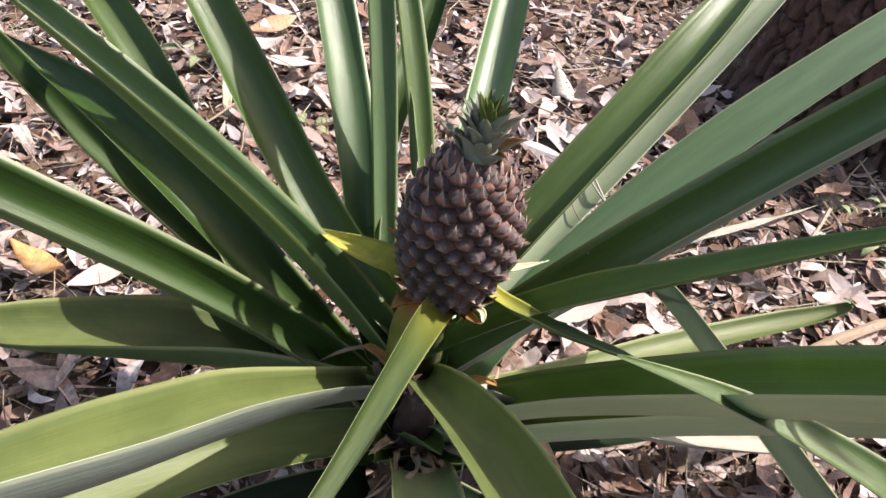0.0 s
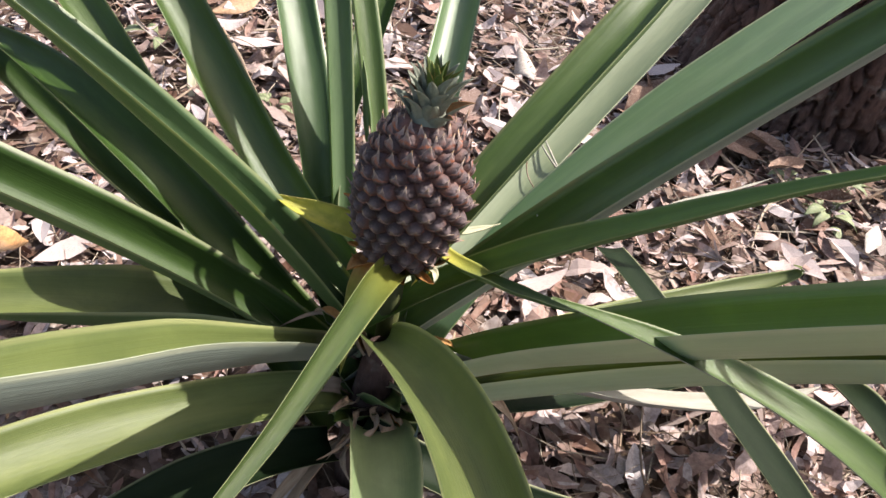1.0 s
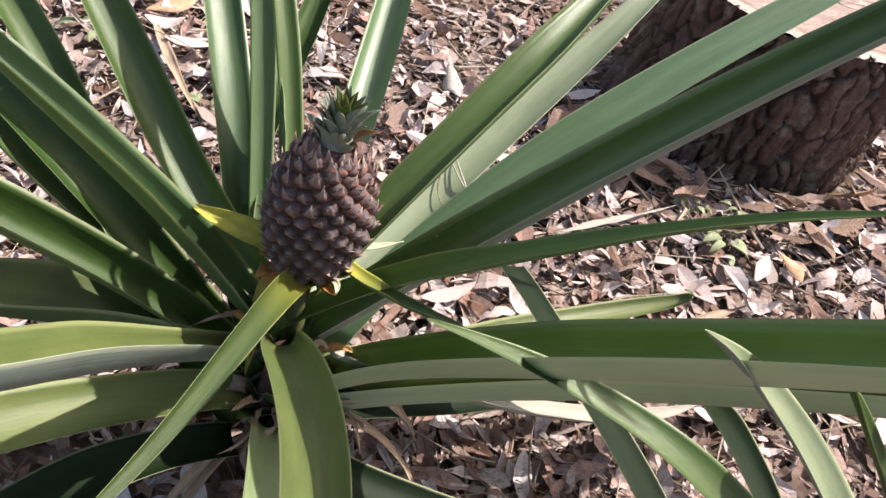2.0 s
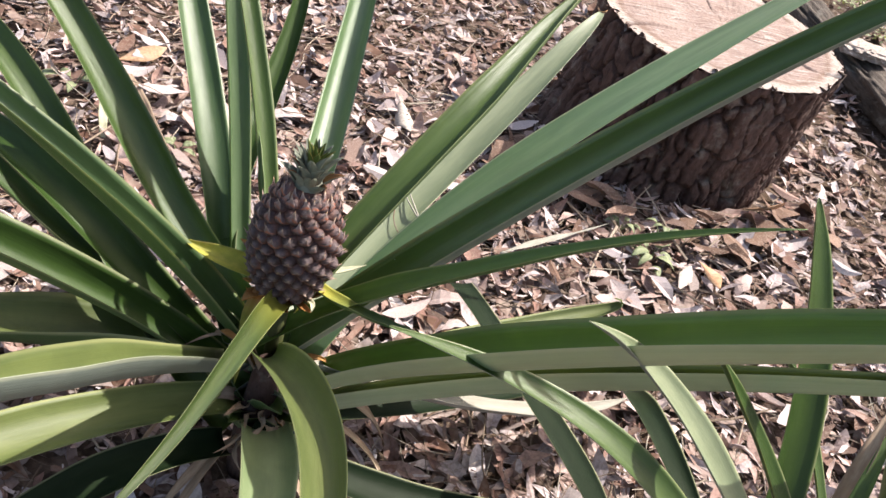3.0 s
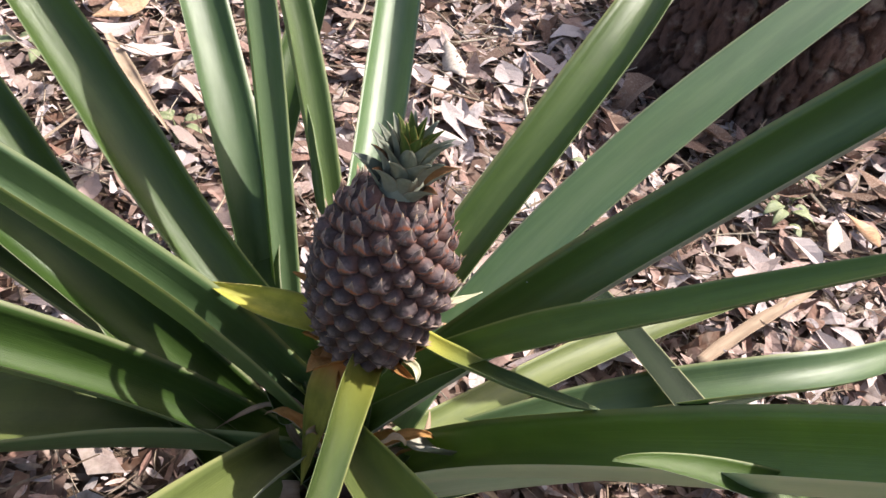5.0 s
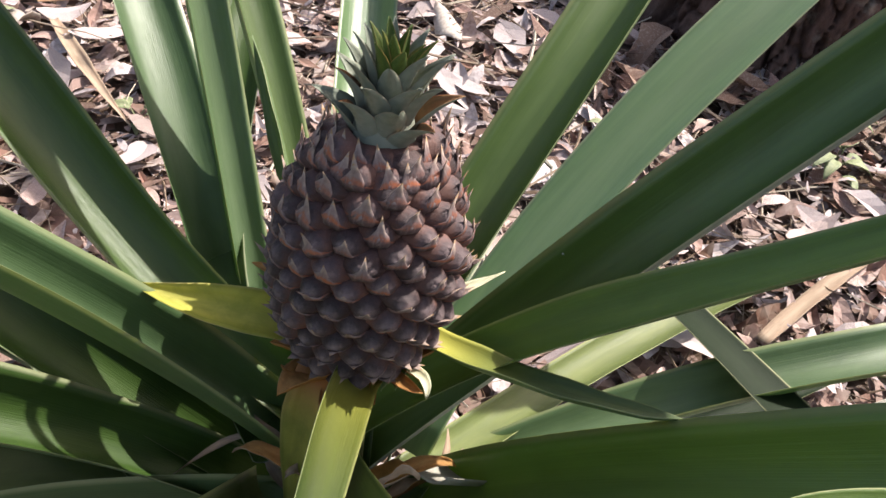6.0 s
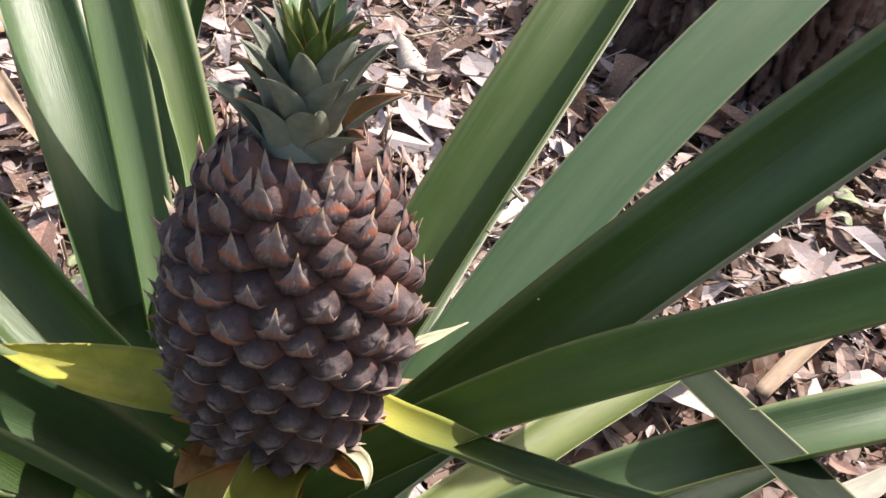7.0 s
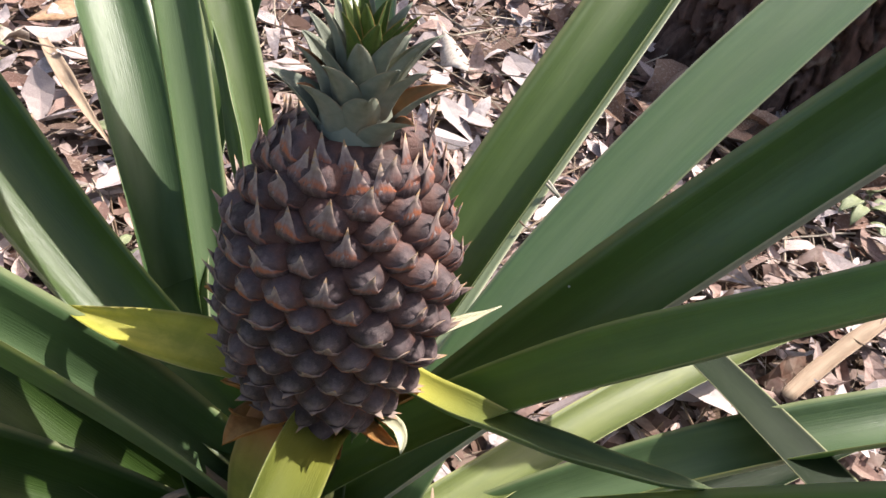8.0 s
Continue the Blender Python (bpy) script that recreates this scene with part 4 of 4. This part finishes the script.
# thin withered ribbons in the heart of the plant
rng_h = np.random.default_rng(77)
for i in range(22):
    a = rng_h.uniform(0, 2 * math.pi)
    o, side = np.array([math.cos(a), math.sin(a), 0]), np.array([-math.sin(a), math.cos(a), 0])
    f0 = np.array([0.130, 0.555, rng_h.uniform(0.10, 0.20)]) + o * 0.028
    ln = rng_h.uniform(0.04, 0.085)
    bend = rng_h.normal(0, 0.3)
    pts = [f0, f0 + (o * 0.35 + side * bend + [0, 0, 0.35]) * ln, f0 + (o * 0.75 - side * bend + [0, 0, 0.55]) * ln, f0 + (o + side * bend * 1.5 + [0, 0, rng_h.uniform(0.05, 0.7)]) * ln]
    skin, under = ((DRY_BLADE, BRACT_DRY), (DRY_BLADE, DRY_BLADE), (DRY_BLADE, DRY_BLADE), (LEAF_PALE_GREEN, LEAF_SILVER))[i % 4]
    label = "narrow grey-green leaf strip in the heart" if i % 4 == 3 else "thin withered ribbon in the heart of the plant"
    blade(plant, [tuple(p) for p in pts], rng_h.uniform(0.005, 0.014), (rng_h.uniform(-60, 60), rng_h.uniform(-60, 60)), 40, 1.0, skin, under, "dead_leaf", label, rows=20, nq=5, thick=0.0008, wave=0.003, seed=600 + i)

# sheathing leaf feet round the stem
rng_s = np.random.default_rng(25)
for i in range(12):
    a = i * 2.399963
    o = np.array([math.cos(a), math.sin(a), 0])
    c0 = np.array([0.128, 0.555, 0.05 + 0.010 * i])
    ln = rng_s.uniform(0.05, 0.09)
    pts = [c0 + o * 0.016, c0 + o * 0.030 + [0, 0, ln * 0.4], c0 + o * (0.034 + ln * 0.25) + [0, 0, ln * 0.75], c0 + o * (0.036 + ln * 0.6) + [0, 0, ln * 0.95]]
    blade(plant, [tuple(p) for p in pts], rng_s.uniform(0.034, 0.050), (0, rng_s.normal(0, 12)), 35, 1.0, LEAF_TOP, LEAF_UNDER, "leaf_foot", "pale sheathing leaf foot", rows=14, nq=7, thick=0.002, wave=0.001, seed=400 + i)

# a short grey-backed leaf beside the upright ones, and a white fleck on one blade
blade(plant, [(0.110, 0.596, 0.353), (0.098, 0.628, 0.391), (0.086, 0.662, 0.429), (0.073, 0.692, 0.468)], 0.014, (60, 70), 30, 1.0, LEAF_TOP, LEAF_UNDER, "leaf", "short pointed leaf with a grey scurfy back", rows=20, nq=5, seed=90)


def fleck(place, size):
    m = Nodes("white_fleck", 0.7)
    m.color(m.ramp(m.noise(m.coords((1, 1, 1)), 900, 2), [(0.3, (0.6, 0.6, 0.56)), (0.7, (0.8, 0.8, 0.78))]))
    bm = bmesh.new()
    bmesh.ops.create_icosphere(bm, subdivisions=2, radius=size)
    for v in bm.verts:
        v.co += v.co * 0.3 * noise.noise(v.co * 900)
    me = bpy.data.meshes.new("fleck")
    bm.to_mesh(me)
    bm.free()
    me.materials.append(m.mat)
    ob = new("fleck", me)
    ob.parent = plant
    ob.location = Vector(place) - Vector(plant.location)
    tagged(ob, "tiny white fleck of droppings")


fleck((0.2600, 0.6208, 0.3695), 0.0009)

# a pale broken leaf under the narrow one, with a withered tip
blade(plant, [(0.147, 0.618, 0.203), (0.270, 0.876, 0.238), (0.446, 1.061, 0.340), (0.587, 1.198, 0.523), (0.601, 1.273, 0.469)], 0.059, (-1, -3), 18, 0.8, LEAF_PALE_GREEN, LEAF_SILVER, "leaf", "pale silvery leaf with a withered tip", seed=88)
blade(plant, [(0.594, 1.258, 0.479), (0.599, 1.268, 0.474), (0.603, 1.277, 0.468), (0.605, 1.284, 0.461)], 0.020, (-6, 20), 30, 1.0, BRACT_DRY, DRY_BLADE, "leaf_tip", "withered brown leaf tip", rows=14, nq=5, thick=0.001, wave=0.003, seed=89)

# a forked dry twig caught on the pale leaf, and a thin dark curl on it
def tube(points, radius, sides=6):
    """A thin round rod along a curve."""
    n = 14
    c, t = spine(points, np.linspace(0, 1, n))
    v, f = [], []
    for i in range(n):
        a = np.cross(t[i], (0.3, 0.1, 1.0))
        a /= np.linalg.norm(a)
        b = np.cross(t[i], a)
        r = radius * (1 - 0.35 * i / n)
        v += [c[i] + r * (a * math.cos(2 * math.pi * k / sides) + b * math.sin(2 * math.pi * k / sides)) for k in range(sides)]
    for i in range(n - 1):
        for k in range(sides):
            p, q = i * sides + k, i * sides + (k + 1) % sides
            f.append((p, q, q + sides, p + sides))
    f.append(tuple(range(sides))[::-1])
    f.append(tuple((n - 1) * sides + k for k in range(sides)))
    return v, f


def forked_twig():
    v, f = tube([(0.314, 0.824, 0.277), (0.306, 0.848, 0.279), (0.300, 0.868, 0.281), (0.295, 0.886, 0.282)], 0.0016)
    w, g = tube([(0.314, 0.824, 0.277), (0.303, 0.844, 0.278), (0.296, 0.862, 0.279), (0.290, 0.878, 0.280)], 0.0014)
    ob = mesh_object("twig", v + w, f + [tuple(i + len(v) for i in q) for q in g], [STRAW_PALE])
    return tagged(ob, "short straw-coloured forked twig resting on a pale leaf", "twig")


forked_twig()
v, f = tube([(0.277, 0.860, 0.271), (0.272, 0.842, 0.264), (0.277, 0.822, 0.261), (0.286, 0.803, 0.263)], 0.0011)
tagged(mesh_object("dry_fibre", v, f, [TWIG_ONE]), "thin dark curl lying on a pale leaf", "fibre")

# dead leaf ends hanging round the foot of the plant
rng_d = np.random.default_rng(15)
for i in range(16):
    a = 2 * math.pi * i / 16 + rng_d.normal(0, 0.15)
    o = np.array([math.cos(a), math.sin(a), 0])
    c0 = np.array([0.13, 0.555, rng_d.uniform(0.06, 0.17)])
    ln = rng_d.uniform(0.10, 0.20)
    pts = [c0 + o * 0.035, c0 + o * (0.035 + ln * 0.35) + [0, 0, 0.02], c0 + o * (0.035 + ln * 0.7) - [0, 0, 0.04], c0 + o * (0.035 + ln * 0.85)]
    pts[3][2] = max(0.012, c0[2] - 0.12)
    blade(plant, [tuple(p) for p in pts], rng_d.uniform(0.010, 0.024), (rng_d.normal(0, 30), rng_d.normal(0, 40)), 25, 0.9, DRY_BLADE, DRY_BLADE, "dead_leaf", "shrivelled dry brown leaf", rows=16, nq=5, thick=0.0009, wave=0.002, seed=200 + i)

# ---- second plant ----
plant_b = thing("pineapple_plant", (0.88, 0.34, 0.0), "young pineapple plant with upright pointed green leaves and no fruit", "plant")
blade(plant_b, [(0.702, 0.193, 0.081), (0.667, 0.296, 0.343), (0.527, 0.389, 0.419), (0.311, 0.420, 0.431), (0.231, 0.361, 0.512)], 0.047, (1, 8), 22, 0.8, seed=40, skin=LEAF_TOP, under=LEAF_SILVER)
blade(plant_b, [(0.653, 0.698, 0.129), (0.636, 0.599, 0.237), (0.603, 0.510, 0.281), (0.638, 0.383, 0.306), (0.647, 0.183, 0.276)], 0.044, (1, -9), 22, 1.0, seed=31, skin=LEAF_SHADED, under=LEAF_SHADED)
blade(plant_b, [(0.811, 0.254, 0.113), (0.608, 0.215, 0.419), (0.508, 0.306, 0.558), (0.441, 0.372, 0.536), (0.341, 0.231, 0.676)], 0.045, (8, 12), 20, 0.8, seed=32, skin=LEAF_PALE_GREEN, under=LEAF_SILVER)
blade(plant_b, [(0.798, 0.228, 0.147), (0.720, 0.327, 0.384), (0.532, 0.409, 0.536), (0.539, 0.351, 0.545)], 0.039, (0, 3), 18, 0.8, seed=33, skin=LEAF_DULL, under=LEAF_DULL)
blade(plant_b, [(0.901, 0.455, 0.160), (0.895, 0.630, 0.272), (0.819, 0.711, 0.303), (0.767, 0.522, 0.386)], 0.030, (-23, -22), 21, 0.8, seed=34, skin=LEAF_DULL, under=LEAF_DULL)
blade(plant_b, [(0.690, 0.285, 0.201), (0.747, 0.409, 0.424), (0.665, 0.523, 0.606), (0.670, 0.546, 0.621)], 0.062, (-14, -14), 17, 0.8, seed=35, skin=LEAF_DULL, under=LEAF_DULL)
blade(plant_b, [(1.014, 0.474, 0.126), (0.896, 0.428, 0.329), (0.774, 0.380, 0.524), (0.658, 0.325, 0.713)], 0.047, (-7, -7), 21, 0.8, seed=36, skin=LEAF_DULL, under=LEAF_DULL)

turned([(0.04, 0.0), (0.045, 0.05), (0.035, 0.10), (0.015, 0.14)], 16, "stem_base", [BARK], plant_b)


blade(plant_b, [(0.989, 0.537, 0.080), (0.999, 0.561, 0.152), (1.020, 0.597, 0.214), (1.073, 0.667, 0.229)], 0.03, (20, 40), 30, 0.9, DRY_BLADE, DRY_BLADE, "dead_leaf", "mottled brown dry leaf", rows=22, nq=7, thick=0.001, wave=0.003, seed=91)
blade(plant_b, [(0.975, 0.495, 0.097), (0.990, 0.522, 0.139), (1.020, 0.569, 0.192), (1.069, 0.642, 0.227)], 0.026, (10, 30), 25, 0.9, LEAF_TOP, LEAF_UNDER, "leaf", rows=26, nq=9, seed=92)
# Six added leaves, mostly out of view, placed to shade the ground nearby.
for i, (az, el, ln) in enumerate(((-70, 40, 0.55), (-25, 50, 0.60), (8, 62, 0.55), (-48, 58, 0.60), (-115, 45, 0.50), (-5, 35, 0.50))):
    d = np.array([math.cos(radians(az)) * math.cos(radians(el)), math.sin(radians(az)) * math.cos(radians(el)), math.sin(radians(el))])
    c0 = np.array([0.88, 0.34, 0.07])
    pts = [c0 + d * 0.02, c0 + d * ln * 0.4 + [0, 0, 0.03], c0 + d * ln * 0.75 + [0, 0, 0.02], c0 + d * ln - [0, 0, 0.08]]
    blade(plant_b, [tuple(p) for p in pts], 0.042, (0, 0), 25, 0.8, LEAF_TOP, LEAF_UNDER, "leaf", seed=93 + i)

# ---- weeds ----
def weed(place, count, height, size, seed, label, skin=None):
    rng = np.random.default_rng(seed)
    ob = thing("weed", place, label, "weed")
    for i in range(count):
        a = i * 2.4 + rng.normal(0, 0.3)
        h = height * rng.uniform(0.3, 1.0)
        o = np.array([math.cos(a), math.sin(a), 0])
        top = np.array(place, float) + o * size * rng.uniform(0.2, 0.7) + [0, 0, h]
        ln = size * rng.uniform(0.7, 1.2)
        pts = [top, top + o * ln * 0.3 + [0, 0, ln * 0.15], top + o * ln * 0.7 + [0, 0, ln * 0.12], top + o * ln - [0, 0, ln * rng.uniform(0, 0.3)]]
        blade(ob, [tuple(p) for p in pts], ln * 0.5, (rng.normal(0, 15), rng.normal(0, 15)), 14, 0.25, skin or WEED_SKIN, skin or WEED_SKIN, "leaf", rows=10, nq=5, thick=0.0006, wave=0.0005, seed=seed + i)
        g = np.array(place, float)
        blade(ob, [tuple(g), tuple(g + [0, 0, h * 0.5]), tuple(g * 0.4 + top * 0.6), tuple(top)], 0.0025, (0, 0), 5, 1.0, skin or WEED_SKIN, skin or WEED_SKIN, "stalk", rows=6, nq=3, thick=0.0015, wave=0, seed=seed + i)
    return ob


weed((0.859, 1.174, 0.0), 10, 0.06, 0.040, 301, "light green seedling with pointed oval leaves growing through mulch")
weed((0.902, 1.249, 0.0), 6, 0.06, 0.033, 302, "small round-leaved green weed growing through mulch")
weed((0.816, 1.272, 0.0), 5, 0.05, 0.030, 303, "small light green weed growing through mulch")
weed((0.545, 1.238, 0.0), 7, 0.035, 0.025, 304, "tiny clover-like weed among the mulch")
weed((-0.115, 1.249, 0.0), 7, 0.03, 0.028, 305, "tiny green weed among dead leaves")
weed((-0.353, 1.420, 0.0), 6, 0.05, 0.045, 306, "yellow-green weed beside a split cane among the mulch")
weed((-0.082, 1.018, 0.0), 6, 0.03, 0.03, 307, "tiny green weed among dead leaves")


def ground_cover():
    """The low green growth beyond the fallen log."""
    rng = np.random.default_rng(9)
    vs, fs, uvs = [], [], []
    for i in range(5200):
        x, y = 2.05 + abs(rng.normal(0, 0.55)), 2.70 + rng.normal(0, 0.6)
        if x < 2.05 and y < 2.5:
            continue
        z = rng.random() * 0.07
        a, t = rng.random() * 6.28, rng.normal(0, 0.5)
        d = np.array([math.cos(a), math.sin(a), t]) * rng.uniform(0.010, 0.022)
        s = np.array([-math.sin(a), math.cos(a), rng.normal(0, 0.4)]) * rng.uniform(0.004, 0.008)
        p = np.array([x, y, z])
        b = len(vs)
        vs += [p, p + d * 0.5 + s, p + d, p + d * 0.5 - s]
        uvs += [(0.5, 0), (0.2, 0.4), (0.5, 0.8), (0.8, 0.4)]
        fs.append((b, b + 1, b + 2, b + 3))
    ob = mesh_object("ground_cover", vs, fs, [WEED_SKIN], uvs=uvs)
    return tagged(ob, "low grey-green creeping ground cover", "ground cover", kind="stuff")


ground_cover()


# ---- single pieces of litter near the plants ----
def loose(name, mesh, x, y, z, size, turn, tilt, label, category, group):
    ob = new(name, mesh)
    ob.matrix_basis = pose(x, y, z, tilt[0], tilt[1], turn) @ Matrix.Diagonal((size, size, size, 1))
    return tagged(ob, label, category, group)


def shared(shape, mat, name, widths, seed):
    rng = np.random.default_rng(seed)
    out = []
    for w in widths:
        v, f = shape(rng, 1.0, w)
        ob = mesh_object(name, v, f, [mat], smooth=False)
        out.append(ob.data)
        bpy.data.objects.remove(ob)
    return out


LEAF_MESHES = shared(dry_leaf_shape, DRY_LEAF_ONE, "dry_leaf", np.linspace(0.28, 0.5, 10), 71)
CHIP_MESHES = shared(chip_shape, CHIP_ONE, "bark_chip", np.linspace(0.2, 0.45, 8), 72)
TWIG_MESHES = shared(twig_shape, TWIG_ONE, "twig", np.linspace(0.014, 0.035, 6), 73)


def sprinkle():
    rng = np.random.default_rng(74)
    for i in range(290):
        while True:
            x, y = rng.uniform(-0.35, 1.35), rng.uniform(0.75, 1.75)
            if free_spot(x, y):
                break
        z = 0.022 + rng.random() * 0.012
        turn, tilt = rng.random() * 360, (rng.normal(0, 12), rng.normal(0, 10))
        if i % 5 < 3:
            loose("dry_leaf", LEAF_MESHES[int(rng.integers(10))], x, y, z, rng.uniform(0.055, 0.105), turn, tilt, "curled dry dead leaf lying on mulch", "leaf", "dead leaves on the mulch")
        elif i % 5 == 3:
            loose("bark_chip", CHIP_MESHES[int(rng.integers(8))], x, y, z, rng.uniform(0.04, 0.08), turn, tilt, "flake of brown bark lying on mulch", "bark chip", "bark chips on the mulch")
        else:
            loose("twig", TWIG_MESHES[int(rng.integers(6))], x, y, z, rng.uniform(0.10, 0.22), turn, tilt, "thin dry twig lying on mulch", "twig", "twigs on the mulch")


sprinkle()


# ---- single dry things that lie apart on the mulch ----
def strap_on_ground(name, points, width, roll, skin, label, category, seed, fold=12):
    ob = thing(name, points[0], label, category)
    blade(ob, points, width, roll, fold, 0.7, skin, skin, "blade", rows=30, nq=7, thick=0.0012, wave=0.003, seed=seed)
    return ob


strap_on_ground("dead_strap_leaf", [(0.530, 1.092, 0.030), (0.612, 1.147, 0.040), (0.694, 1.186, 0.035), (0.801, 1.274, 0.030)], 0.013, (0, 10), STRAW_PALE, "long pale dry strap leaf lying on mulch", "leaf", 501)
strap_on_ground("dead_strap_leaf", [(-0.260, 1.462, 0.030), (-0.219, 1.379, 0.035), (-0.173, 1.291, 0.035), (-0.114, 1.203, 0.030)], 0.024, (8, -8), DRY_BLADE, "split pale dry cane leaf lying on mulch", "leaf", 502, 30)
strap_on_ground("split_cane", [(-0.252, 1.236, 0.020), (-0.255, 1.258, 0.050), (-0.267, 1.291, 0.080), (-0.277, 1.330, 0.085)], 0.016, (0, 0), BRACT_PALE, "cream-coloured split cane leaning among weeds", "cane", 503)
strap_on_ground("dead_strap_leaf", [(0.612, 0.838, 0.030), (0.714, 0.915, 0.040), (0.796, 0.960, 0.035), (0.887, 1.026, 0.028)], 0.022, (0, 20), DRY_BLADE, "brown dry strap leaf lying on mulch", "leaf", 504)


def one_leaf(x, y, z, length, width, turn, tilt, colours, label, seed):
    rng = np.random.default_rng(seed)
    v, f = dry_leaf_shape(rng, length, width)
    ob = mesh_object("dry_leaf", v, f, [litter_material("dry_leaf_apart", colours, 160, by_object=True)], smooth=True)
    ob.matrix_basis = pose(x, y, z, tilt[0], tilt[1], turn)
    return tagged(ob, label, "leaf", "dead leaves on the mulch")


# large brown leaves heaped against the foot of the stump
rng_f = np.random.default_rng(88)
BROWN_LEAF = litter_material("brown_leaf_single", [(0.0, (0.085, 0.042, 0.028)), (0.5, (0.17, 0.095, 0.066)), (1.0, (0.27, 0.17, 0.13))], 150, by_object=True)
BROWN_MESHES = shared(dry_leaf_shape, BROWN_LEAF, "dry_leaf", np.linspace(0.3, 0.5, 6), 75)
for i in range(26):
    a = rng_f.uniform(3.2, 5.6)
    r = 0.30 + 0.09 * max(0, math.cos(a - 3.5)) ** 2 + rng_f.uniform(0.03, 0.20)
    loose("dry_leaf", BROWN_MESHES[int(rng_f.integers(6))], STUMP[0] + r * math.cos(a), STUMP[1] + r * math.sin(a), 0.030 + rng_f.random() * 0.015, rng_f.uniform(0.09, 0.14), rng_f.random() * 360, (rng_f.normal(0, 14), rng_f.normal(0, 14)), "large curled brown leaf lying by the stump", "leaf", "dead leaves on the mulch")

ORANGE = [(0.0, (0.52, 0.24, 0.09)), (1.0, (0.60, 0.31, 0.13))]
PALE = [(0.0, (0.54, 0.47, 0.42)), (1.0, (0.62, 0.55, 0.50))]
TAN = [(0.0, (0.46, 0.26, 0.15)), (1.0, (0.56, 0.36, 0.23))]
one_leaf(-0.384, 0.813, 0.034, 0.085, 0.036, -18, (10, 4), ORANGE, "curled orange-brown dead leaf lying on mulch", 511)
one_leaf(0.333, 1.515, 0.036, 0.140, 0.036, -78, (12, 0), PALE, "long bleached folded dead leaf on mulch", 512)
one_leaf(1.497, 1.260, 0.050, 0.120, 0.055, 35, (30, 10), TAN, "large cupped tan dead leaf lying on mulch", 513)
one_leaf(-0.249, 1.546, 0.036, 0.110, 0.045, 40, (8, -6), TAN, "broad tan dead leaf lying on mulch", 514)
one_leaf(-0.311, 1.444, 0.038, 0.100, 0.040, 70, (-8, 5), PALE, "broad bleached dead leaf lying on mulch", 515)
one_leaf(1.181, 1.411, 0.050, 0.130, 0.040, 110, (0, 45), TAN, "tan dead leaf leaning against the stump", 516)
one_leaf(0.918, 1.112, 0.040, 0.095, 0.026, 60, (14, 0), PALE, "bleached dead leaf lying on mulch", 517)
one_leaf(0.974, 1.135, 0.040, 0.100, 0.032, 100, (0, 8), TAN, "tan dead leaf lying on mulch", 518)
